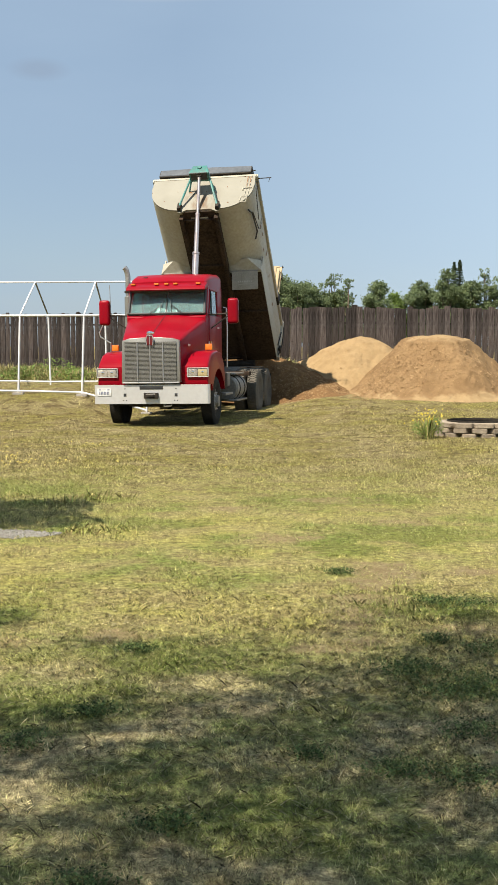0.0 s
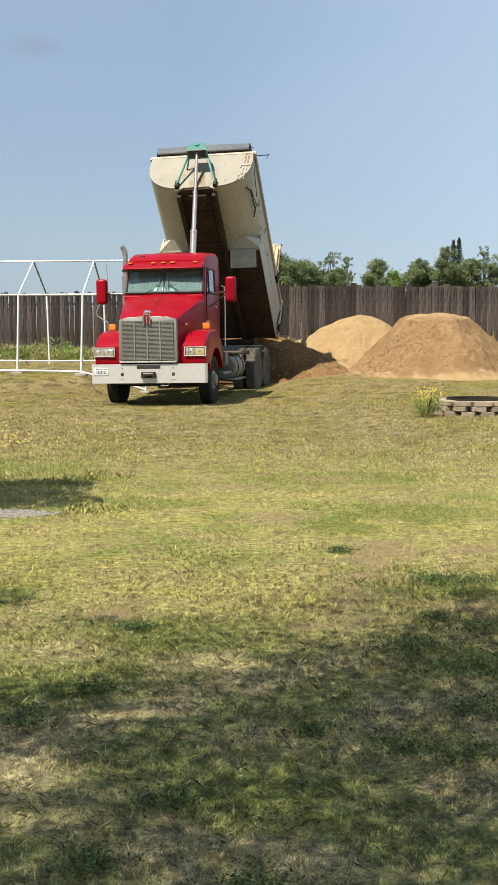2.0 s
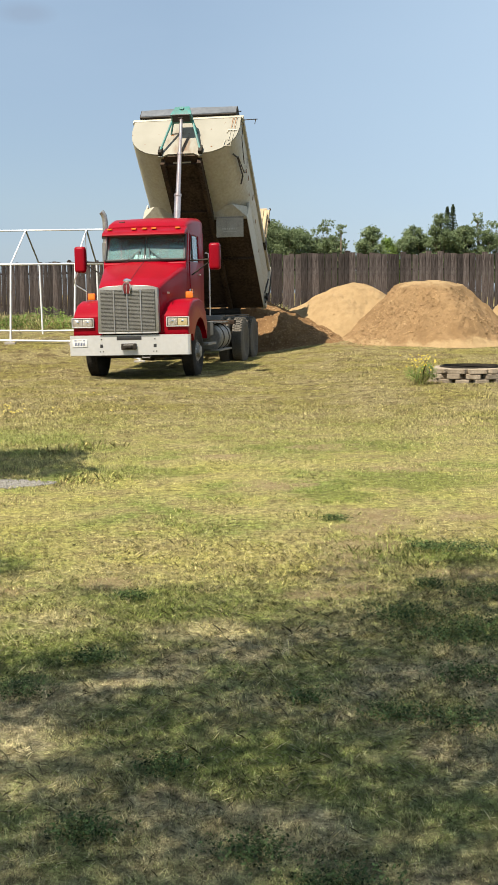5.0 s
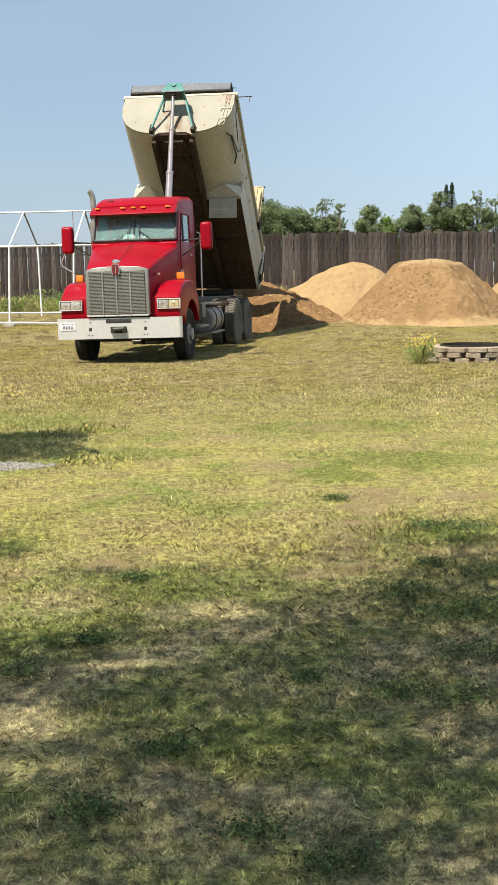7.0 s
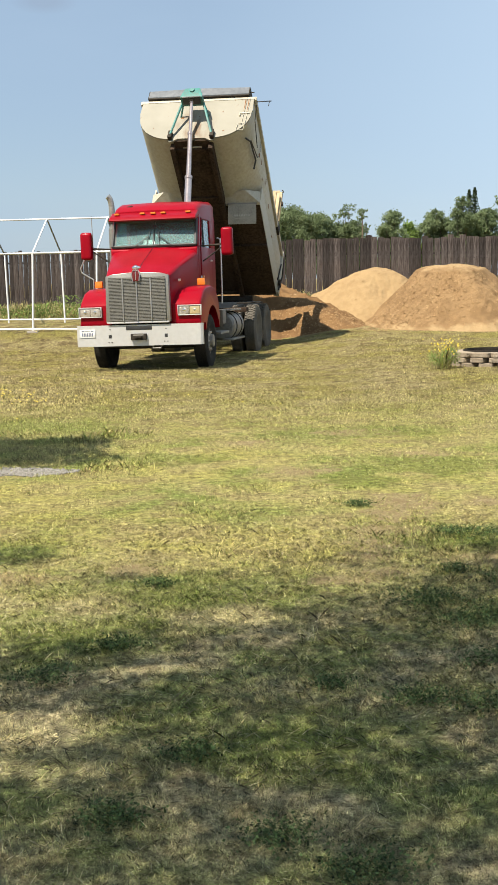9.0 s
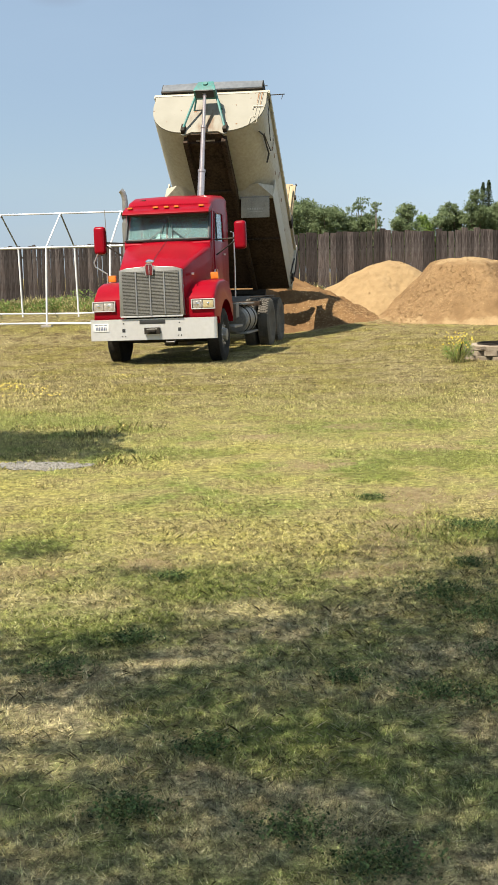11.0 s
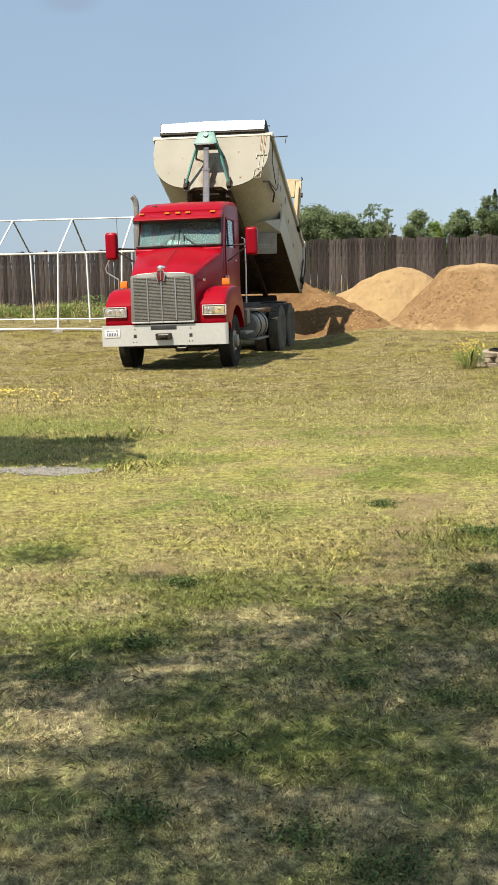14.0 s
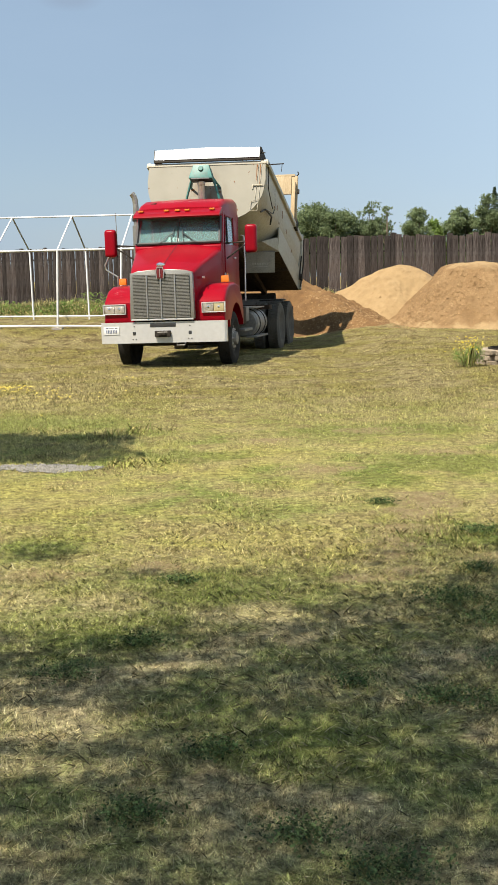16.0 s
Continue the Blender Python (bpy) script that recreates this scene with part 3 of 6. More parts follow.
def scatter(n, y0, y1, spread=0.245, shift=0.0, power=1.0):
    """Points over the wedge of lawn that the lens sweeps."""
    y = y0 + (y1 - y0) * rng.uniform(0, 1, n) ** power
    x = rng.uniform(-1, 1, n) * (y * spread + 0.25) + shift
    return x, y


def bare_cover(x, y):
    """How much the worn spots thin the grass."""
    keep = np.ones(len(x))
    for bx, by, r, q in BARE_SPOTS:
        d = np.hypot(x - bx, (y - by) * q) / (0.5 * r)
        keep *= 0.48 + 0.52 * step(0.5, 1.1, d + 0.6 * (patchy(x, y, 14, 0.2) - 0.5))
    return keep


def build_lawn():
    def field(n, y0, y1, fade0, fade1, s, seed, h0, h1, w0, w1, lean, spread, label, power=1.0, bent=False, material=BLADE):
        x, y = scatter(n, y0, y1, spread, power=power)
        cover = (0.4 + 0.6 * patchy(x, y, s, seed)) * (0.46 + 0.85 * patchy(x, y, s * 8, seed + 5)) * bare_cover(x, y) * step(*fade0, y) * (1 - step(*fade1, y))
        keep = (rng.uniform(0, 1, len(x)) < cover) & ~in_gravel(x, y)
        x, y = x[keep], y[keep]
        h = rng.uniform(h0, h1, len(x)) * np.interp(y, (3, 6, 9, 13, 17), (0.56, 0.62, 0.62, 0.72, 1)) * (0.45 + 0.7 * patchy(x, y, s * 0.6, seed + 1.1) + 0.5 * patchy(x, y, s * 8, seed + 5)) * (0.45 + 1.1 * patchy(x, y, 40.0 if y0 < 10 else 22.0, seed + 7))
        blades("lawn_grass", x, y, h, rng.uniform(w0, w1, len(x)) * np.interp(y, (3, 6, 9, 11), (0.62, 0.68, 0.72, 0.8)), np.abs(rng.normal(lean, 0.33, len(x))).clip(0, 1.5), material, label, bent=bent)
    field(300000, 2.9, 9.5, (2.0, 2.5), (7.0, 9.5), 2.1, 0.4, 0.017, 0.042, 0.0022, 0.0044, 0.95, 0.225, "short half-dry lawn grass with matted straw", 1.05, True)
    field(780000, 2.9, 9.5, (2.0, 2.5), (7.0, 9.5), 2.6, 2.4, 0.010, 0.034, 0.0022, 0.0046, 1.1, 0.225, "short straw thatch in the lawn", 1.05)
    field(95000, 2.9, 9.0, (2.0, 2.5), (6.5, 9.0), 2.2, 6.3, 0.035, 0.085, 0.0020, 0.0034, 1.42, 0.225, "dead straw lying matted on the lawn", 1.0, True, STRAW)
    field(230000, 2.8, 5.4, (2.0, 2.5), (4.2, 5.4), 2.3, 4.1, 0.016, 0.050, 0.0022, 0.0042, 0.95, 0.24, "short half-dry grass close by", 1.0)
    field(860000, 7.0, 19.0, (7.0, 9.5), (13.5, 19.0), 1.6, 0.9, 0.014, 0.044, 0.0032, 0.0068, 0.85, 0.225, "sunlit yellow-green lawn grass", 0.8)
    field(480000, 13.0, 33.0, (13.0, 17.0), (30, 33), 1.3, 1.9, 0.014, 0.042, 0.008, 0.016, 0.85, 0.235, "dry mown straw-coloured grass", material=FARBLADE)


def build_tufts():
    """Taller tufts in the lawn."""
    xs, ys, hs = [], [], []
    for _ in range(300):
        cy = rng.uniform(3.4, 20)
        cx = rng.uniform(-1, 1) * (cy * 0.24 + 0.2)
        if in_gravel(np.array([cx]), np.array([cy]))[0] or rng.random() < (cy - 12) / 9:
            continue
        k = int(rng.integers(40, 130))
        r = rng.uniform(0.03, 0.13)
        xs.append(cx + rng.normal(0, r, k)), ys.append(cy + rng.normal(0, r, k)), hs.append(rng.uniform(0.015, 0.045, k) * rng.uniform(0.6, 1.2) * (1.0 - 0.3 * (cy > 11)))
    # taller clumps round the gravel's edge
    for cx, cy, k, hh in ((-1.45, 10.7, 160, 0.13), (-1.2, 10.9, 90, 0.10), (-1.9, 12.6, 160, 0.13), (-1.55, 12.9, 110, 0.15), (-2.6, 13.2, 140, 0.12), (-2.2, 11.2, 120, 0.10), (-2.9, 11.2, 150, 0.10), (-1.7, 10.35, 60, 0.08), (0.5, 8.9, 160, 0.06), (0.2, 7.2, 160, 0.05), (-0.3, 8.5, 180, 0.06), (-0.2, 9.5, 160, 0.06), (0.95, 7.55, 240, 0.085), (-0.45, 5.55, 120, 0.05)):
        xs.append(cx + rng.normal(0, 0.14, k)), ys.append(cy + rng.normal(0, 0.12, k)), hs.append(rng.uniform(0.4, 1.0, k) * hh)
    x, y, h = map(np.concatenate, (xs, ys, hs))
    keep = ~in_gravel(x, y)
    x, y, h = x[keep], y[keep], h[keep]
    blades("grass_tufts", x, y, h, 0.0011 + 0.00026 * y, np.abs(rng.normal(0.75, 0.35, len(x))), WEED, "taller green tufts of lawn grass")


def build_dark_weeds():
    """Low broad-leaved weeds in dark patches."""
    q = []
    spots = [(1.36, 7.7, 0.26), (1.15, 7.75, 0.14), (0.80, 6.14, 0.26), (0.98, 5.72, 0.30), (1.25, 5.9, 0.3), (1.3, 6.5, 0.22), (1.02, 6.75, 0.12), (0.57, 4.62, 0.16), (0.24, 4.81, 0.10), (-0.68, 5.36, 0.14),
             (-0.94, 4.94, 0.16), (0.82, 4.52, 0.16), (-0.28, 4.11, 0.12), (0.26, 3.23, 0.15), (0.02, 3.45, 0.14), (0.65, 8.76, 0.12), (0.95, 5.1, 0.22), (-0.5, 3.6, 0.14), (-0.6, 6.5, 0.12)]
    for cx, cy, r in spots:
        k = int(6400 * r)
        x, y = cx + rng.normal(0, r * 0.45, k), cy + rng.normal(0, r * 0.4, k)
        z = ground_z(x, y) + rng.uniform(0.008, 0.042, k)
        s = rng.uniform(0.0028, 0.0062, k)
        a, t1, t2 = rng.uniform(0, 6.28, k), rng.normal(0, 0.45, k), rng.normal(0, 0.45, k)
        ux, uy = np.cos(a) * s, np.sin(a) * s
        c = np.stack([x, y, z], 1)
        u = np.stack([ux, uy, t1 * s], 1)
        v = np.stack([-uy * 0.75, ux * 0.75, t2 * s], 1)
        q.append(np.stack([c - u, c - v, c + u * 0.4 - v * 0.6, c + u * 1.5, c + u * 0.4 + v * 0.6, c + v], 1))
    tagged(fast_mesh("broadleaf_weeds", np.concatenate(q), 6, CLOVER), "low dark green broad-leaved weeds in the lawn", "weeds", kind="stuff")


def build_gravel():
    n = 5200
    x, y = rng.uniform(-4.2, -1.5, n), rng.uniform(10.2, 11.1, n)
    keep = in_gravel(x, y)
    x, y = x[keep], y[keep]
    tri = []
    base_v = np.array([(1, 0, 0), (-1, 0, 0), (0, 1, 0), (0, -1, 0), (0, 0, 1), (0, 0, -1)], float)
    faces = [(0, 2, 4), (2, 1, 4), (1, 3, 4), (3, 0, 4), (2, 0, 5), (1, 2, 5), (3, 1, 5), (0, 3, 5)]
    for i in range(len(x)):
        v = base_v * rng.uniform(0.6, 1.3, (6, 1)) * rng.uniform(0.006, 0.021) * np.array([1, 1, 0.8])
        v = v + np.array([x[i], y[i], float(ground_z(x[i], y[i])) + 0.006])
        tri += [v[list(f)] for f in faces]
    tagged(fast_mesh("gravel", np.array(tri), 3, GRAVEL), "strip of pale grey crushed gravel in the lawn", "gravel", kind="stuff")


def build_flowers():
    """Small yellow flowers scattered in the lawn."""
    q = []
    spots = [(-3.4, 17.0, 0.4, 30), (-2.9, 16.8, 0.3, 16), (-4.35, 18.7, 0.32, 130), (-3.9, 18.0, 0.35, 45), (-3.1, 16.9, 0.4, 16), (-3.2, 21.5, 0.9, 16), (-6.0, 29.5, 0.7, 14), (-2.2, 16.8, 1.2, 14), (-2.5, 20, 1.6, 16)]
    for cx, cy, r, k in spots:
        x, y = cx + rng.normal(0, r, k), cy + rng.normal(0, r * 0.7, k)
        z = ground_z(x, y) + rng.uniform(0.03, 0.07, k)
        s = rng.uniform(0.007, 0.014, k)
        c = np.stack([x, y, z], 1)
        ring = []
        for j in range(6):
            a = j * math.pi / 3
            ring.append(c + np.stack([np.cos(a) * s, np.sin(a) * s, 0.5 * s * (1 if j % 2 else -0.6)], 1))
        q.append(np.stack(ring, 1))
    tagged(fast_mesh("lawn_flowers", np.concatenate(q), 6, YELLOW), "small yellow flowers scattered in the lawn", "flowers", kind="stuff")


# ---- fence ----
FENCE_SLOPE = -0.15


def fence_y(x):
    return 37.3 + FENCE_SLOPE * (x - 1.5)


def fence_board_mesh(name, w, h, ears, shaved=0.0, warped=0.0):
    """A board; shaved: how much narrower its upper (dog-ear) or lower stretch is; warped: how far its top leans aside."""
    t, a, b = 0.019, -w / 2, w / 2
    if ears:
        outline = [(a, 0), (b, 0), (b, h - 0.50), (b - shaved, h - 0.38), (b - shaved, h - 0.035), (b - 0.035, h), (a + 0.035, h), (a, h - 0.035)]
    else:
        outline = [(a, 0), (b - shaved, 0), (b - shaved, 0.52), (b, 0.66), (b, h - 0.012), (b - 0.015, h), (a + 0.02, h + 0.006), (a, h - 0.006)]
    outline = [(u + warped * (v / h) ** 2, v) for u, v in outline]
    bm = prism(outline, -t / 2, t / 2, "y")
    me = bpy.data.meshes.new(name)
    bmesh.ops.recalc_face_normals(bm, faces=bm.faces[:])
    bm.to_mesh(me)
    bm.free()
    me.materials.append(BOARD)
    return me


def build_fence():
    r = random.Random(4)
    turn = math.degrees(math.atan(FENCE_SLOPE))

    def run(name, x0, x1, w, gap, h, ears, label):
        fence = base(name, label, "fence")
        meshes = [fence_board_mesh("board", w * k, h * j, ears, cut, lean) for k, j, cut, lean in ((1.0, 1.0, 0.0, 0.0), (0.98, 0.985, 0.013, 0.004), (1.02, 1.010, 0.0, -0.006), (1.0, 0.975, 0.019, 0.0), (0.95, 1.0, 0.0, 0.006), (1.04, 0.99, 0.0, -0.004), (0.97, 1.018, 0.02, 0.0))]
        x, run_dir = x0, Matrix.Rotation(math.radians(turn), 4, "Z")
        while x < x1:
            me = r.choice(meshes)
            ob = new("board", me)
            ob.parent = fence
            cx = x + w / 2
            z = float(ground_z(cx, fence_y(cx))) - 0.05
            ob.matrix_basis = Matrix.Translation((cx, fence_y(cx) + r.uniform(-0.008, 0.008), z + r.uniform(-0.022, 0.022))) @ run_dir @ pose(0, 0, 0, r.uniform(-0.6, 0.6), r.uniform(-0.7, 0.7), r.uniform(-3, 3))
            x += w * math.cos(math.radians(turn)) + gap + (r.random() < 0.3) * r.uniform(0.001, 0.006)
        for zz in (0.35, 1.45):
            pts = [(xx, fence_y(xx) + 0.05, float(ground_z(xx, fence_y(xx))) + zz) for xx in np.linspace(x0, x1, 12)]
            part("rail", tube(pts, 0.04, 4), BOARD, fence)
        xx = x0 + 0.6
        while xx < x1:
            part("post", box(xx, fence_y(xx) + 0.13, float(ground_z(xx, fence_y(xx))) + 0.85, 0.09, 0.09, 1.9, 0.004), BOARD, fence)
            xx += 2.4
        return fence

    run("fence", -13.0, -2.4, 0.146, 0.002, 1.84, True, "weathered dark grey dog-ear board fence on a weedy bank")
    run("fence", -2.38, 13.5, 0.178, 0.003, 1.97, False, "weathered dark grey wide-board timber fence with uneven tops")


# ---- shelter frame of white tubes ----
def build_shelter():
    f = base("shelter_frame", "bare white steel-tube frame of a gabled shelter with no cover", "frame")
    run_dir, across = Vector((1.0, -0.10, 0.0)), Vector((0.04, 1.0, 0.0))
    p0, bay, depth = Vector((-5.55, 30.0, 0.0)), 1.555, 3.9

    def foot(i, d):
        p = p0 + run_dir * (bay * i) + across * d
        return Vector((p.x, p.y, float(ground_z(p.x, p.y))))
    eave, ridge = 2.335, 3.225
    for i in range(-3, 3):
        a, b = foot(i, 0), foot(i, depth)
        top_a, top_b = Vector((a.x + 0.06, a.y, eave)), Vector((b.x - 0.04, b.y, eave + 0.085))
        peak = (top_a + top_b) / 2 + Vector((0.02, 0, ridge - eave))
        peak.z = ridge
        part("post", tube([a + Vector((0, 0, 0.02)), top_a - Vector((0, 0, 0.08)), top_a], 0.026), WHITETUBE, f)
        part("post", tube([b, top_b], 0.024), WHITETUBE, f)
        part("rafter", tube([top_a, peak], 0.022), WHITETUBE, f)
        part("rafter", tube([top_b, peak], 0.021), SHADED_TUBE, f, "white steel rafter tube coloured grey for shade")
        part("foot_pad", box(a.x, a.y - 0.02, a.z + 0.0, 0.26, 0.22, 0.07, 0.015), CONCRETE, f, "small concrete pad under a post")
    ends = [foot(i, 0) for i in (-3, 2)]
    back = [foot(i, depth) for i in (-3, 2)]
    part("eave_tube", tube([(ends[0].x + 0.06, ends[0].y, eave), (ends[1].x + 0.06, ends[1].y, eave)], 0.022), WHITETUBE, f)
    part("eave_tube", tube([(back[0].x - 0.04, back[0].y, eave + 0.085), (back[1].x - 0.04, back[1].y, eave + 0.085)], 0.022), WHITETUBE, f)
    mid0, mid1 = (ends[0] + back[0]) / 2, (ends[1] + back[1]) / 2
    part("ridge_tube", tube([(mid0.x + 0.03, mid0.y, ridge), (mid1.x + 0.03, mid1.y, ridge)], 0.022), WHITETUBE, f)
    part("base_tube", tube([foot(i, 0) + Vector((0, 0, 0.07)) for i in range(-3, 3)], 0.024), WHITETUBE, f)
    part("base_tube", tube([foot(i, depth) + Vector((0, 0, 0.09)) for i in range(-3, 3)], 0.022), WHITETUBE, f)


# ---- weeds along the fence ----
def build_bank_weeds():
    def field(n, x0, x1, d0, d1, h0, h1, label, material=WEED):
        x = rng.uniform(x0, x1, n)
        y = fence_y(x) - rng.uniform(d0, d1, n)
        keep = rng.uniform(0, 1, n) < 0.25 + 0.85 * patchy(x, y, 1.5, 0.3)
        x, y = x[keep], y[keep]
        h = rng.uniform(h0, h1, len(x)) * (0.45 + 0.9 * patchy(x, y, 2.3, 1.1))
        blades("bank_weeds", x, y, h, rng.uniform(0.008, 0.018, len(x)), np.abs(rng.normal(0.5, 0.35, len(x))), material, label, "weeds")
    field(15000, -11, -2.0, 0.1, 3.6, 0.05, 0.30, "overgrown green and straw weeds on the bank")
    field(9000, -1.5, 3.2, 0.1, 2.2, 0.15, 0.48, "tall dry weeds at the foot of the fence")
    field(7000, 5.0, 12.0, 0.1, 1.2, 0.15, 0.4, "dry weeds at the foot of the fence")
    field(9000, 0.2, 2.6, 0.05, 1.3, 0.15, 0.42, "dry straw-coloured weeds at the foot of the fence", DRYWEED)
    field(19000, -11, -2.4, 0.1, 3.0, 0.06, 0.36, "dry straw-coloured weeds on the bank", DRYWEED)
    # leafy scrub on the bank
    q = []
    for cx, cy, r, hh in ((-7.6, 35.3, 0.8, 0.55), (-6.4, 35.2, 0.6, 0.6), (-4.9, 35.0, 0.7, 0.55), (-5.6, 36.2, 0.9, 0.8), (-8.6, 36.0, 0.9, 0.7), (-3.7, 35.6, 0.6, 0.5), (1.0, 36.0, 0.5, 0.35), (0.2, 36.2, 0.4, 0.4)):
        k = 420
        x, y = cx + rng.normal(0, r * 0.5, k), cy + rng.normal(0, r * 0.4, k)
        d = np.hypot((x - cx) / r, (y - cy) / r)
        z = ground_z(x, y) + rng.uniform(0.05, 1, k) * 0.72 * hh * np.clip(1.1 - 0.6 * d, 0.15, 1)
        s = rng.uniform(0.02, 0.05, k)
        u, v = rng.normal(0, 1, (k, 3)), rng.normal(0, 1, (k, 3))
        u, v = u / np.linalg.norm(u, axis=1)[:, None] * s[:, None], v / np.linalg.norm(v, axis=1)[:, None] * s[:, None]
        c = np.stack([x, y, z], 1)
        q.append(np.stack([c - u, c - v * 0.6, c + u, c + v * 0.6], 1))
    tagged(fast_mesh("bank_scrub", np.concatenate(q), 4, LEAF_Y), "low leafy green scrub on the bank", "weeds", kind="stuff")


# ---- heaps of soil ----
def heap_mesh(name, cx, cy, rx, ry, height, material, top=0.3, seed=0.0, lump=0.05, right=1.0, skew=0.0):
    """A heap by height above the ground: flat-topped cone with slumped, lumpy flanks. Returns it and its surface height."""
    n = 170
    us = np.linspace(-1.15, 1.15, n)
    gu, gv = np.meshgrid(us, us)
    x = cx + gu * rx * np.where(gu > 0, right, 1.0)
    y = cy + gv * ry + skew * np.maximum(0, x - cx)
    ang = np.arctan2(gv, gu)
    r = np.hypot(gu, gv) * (1 + 0.07 * np.sin(3 * ang + seed) + 0.05 * np.sin(5 * ang + 2 * seed) + 0.06 * (patchy(x, y, 2.0, seed) - 0.5))
    h = height * np.interp(r, (0, top * 0.6, top, top + 0.25 * (1 - top), 0.88, 0.96, 1.03, 1.2), (1, 0.985, 0.93, 0.70, 0.13, 0.05, 0.0, -0.12))
    rough = (patchy(x, y, 2.2, seed + 1) - 0.5) * 1.5 + (patchy(x, y, 7.0, seed + 2) - 0.5) * 0.9 + (patchy(x, y, 20.0, seed + 3) - 0.5) * 0.35 + np.maximum(0, patchy(x, y, 24.0, seed + 4) - 0.7) * 0.9
    h = h + rough * lump * 1.8 * np.clip(h * 4 + 0.3, 0, 1) * (0.35 + 0.65 * step(top * 0.8, top + 0.25, r))
    z = ground_z(x, y) + h
    verts = np.stack([x, y, z], -1).reshape(-1, 3).tolist()
    faces = [(j * n + i, j * n + i + 1, (j + 1) * n + i + 1, (j + 1) * n + i) for j in range(n - 1) for i in range(n - 1)
             if max(h[j, i], h[j + 1, i], h[j, i + 1], h[j + 1, i + 1]) > -0.05]
    me = bpy.data.meshes.new(name)
    me.from_pydata(verts, [], faces)
    me.materials.append(material)
    for p in me.polygons:
        p.use_smooth = True

    def surface(a, b):
        u, v = (a - cx) / (rx * (right if a > cx else 1.0)), (b - cy - skew * max(0.0, a - cx)) / ry
        i, j = int(round((u + 1.15) / 2.3 * (n - 1))), int(round((v + 1.15) / 2.3 * (n - 1)))
        return float(h[j, i]) if 0 <= i < n and 0 <= j < n else 0.0
    return new(name, me), surface


def clods(name, spots, material, label, n=300, s0=0.015, s1=0.06, seed=3):
    """Loose lumps lying on a heap or round its foot: spots of (x, y, spread x, spread y, share, height function)."""
    g = np.random.default_rng(seed)
    base_v = np.array([(1, 0, 0), (-1, 0, 0), (0, 1, 0), (0, -1, 0), (0, 0, 1), (0, 0, -1)], float)
    faces = [(0, 2, 4), (2, 1, 4), (1, 3, 4), (3, 0, 4), (2, 0, 5), (1, 2, 5), (3, 1, 5), (0, 3, 5)]
    tri = []
    for cx, cy, sx, sy, share, height in spots:
        for _ in range(int(n * share)):
            x, y = cx + g.normal(0, sx), cy + g.normal(0, sy)
            s = s0 + (s1 - s0) * g.random() ** 4
            z = float(ground_z(x, y)) + max(0.0, height(x, y)) - 0.45 * s
            v = base_v * g.uniform(0.6, 1.3, (6, 1)) * s * np.array([1.1, 1, 0.85])
            turn, _ = np.linalg.qr(g.normal(0, 1, (3, 3)))
            v = v @ turn + np.array([x, y, z])
            tri += [v[list(f)] for f in faces]
    return tagged(fast_mesh(name, np.array(tri), 3, material), label, "soil", kind="stuff")


def build_heaps():
    a, ha = heap_mesh("soil_heap", 3.22, 35.25, 2.75, 2.0, 1.23, SAND, 0.21, 0.5, 0.05, 0.8)
    tagged(a, "smooth heap of pale tan sandy soil near the fence", "soil heap")
    b, hb = heap_mesh("soil_heap", 4.9, 33.1, 2.15, 2.1, 1.49, SOIL, 0.38, 2.2, 0.06, 1.2)
    tagged(b, "broad heap of lumpy brown soil and clods", "soil heap")
    c, hc = heap_mesh("soil_heap", 8.1, 34.7, 1.75, 1.6, 1.22, SAND, 0.2, 4.0, 0.04)
    tagged(c, "low heap of tan soil", "soil heap")
    d, hd = heap_mesh("soil_heap", -0.1, 34.9, 3.0, 1.9, 1.36, WETSOIL, 0.10, 1.3, 0.05, 1.0, -0.42)
    tagged(d, "freshly tipped heap of moist brown soil behind the truck", "soil heap")
    clods("soil_clods", [(3.25, 32.3, 0.28, 0.45, 1.3, hb), (3.6, 31.9, 0.5, 0.35, 1.2, hb), (4.9, 31.75, 1.0, 0.22, 1.0, hb), (5.0, 32.1, 1.2, 0.22, 0.7, hb), (4.5, 32.6, 1.0, 0.5, 0.7, hb), (3.8, 32.6, 0.35, 0.4, 0.9, hb), (6.3, 32.0, 0.8, 0.3, 0.7, hb), (5.4, 31.3, 1.4, 0.2, 0.12, hb)], CLOD, "loose brown clods on the heap's flank", 1000, 0.006, 0.052, 3)
    clods("soil_clods", [(1.5, 33.0, 0.6, 0.25, 1.0, hd), (2.5, 32.9, 0.35, 0.3, 0.9, hd), (1.0, 33.6, 0.6, 0.4, 0.8, hd), (1.1, 32.4, 0.7, 0.15, 0.8, hd)], CLOD, "loose clods round the fresh heap's foot", 900, 0.006, 0.050, 5)
    clods("soil_clods", [(3.0, 34.6, 0.6, 0.5, 0.5, ha), (3.3, 35.2, 0.25, 0.2, 0.12, ha)], CLOD, "few small crumbs on the tan heap", 500, 0.006, 0.04, 9)
    e, he = heap_mesh("soil_heap", -0.4, 34.5, 2.5, 1.7, 1.1, WETSOIL, 0.12, 3.1, 0.025)
    return tagged(e, "moist brown soil pouring from the truck's tail", "soil heap")


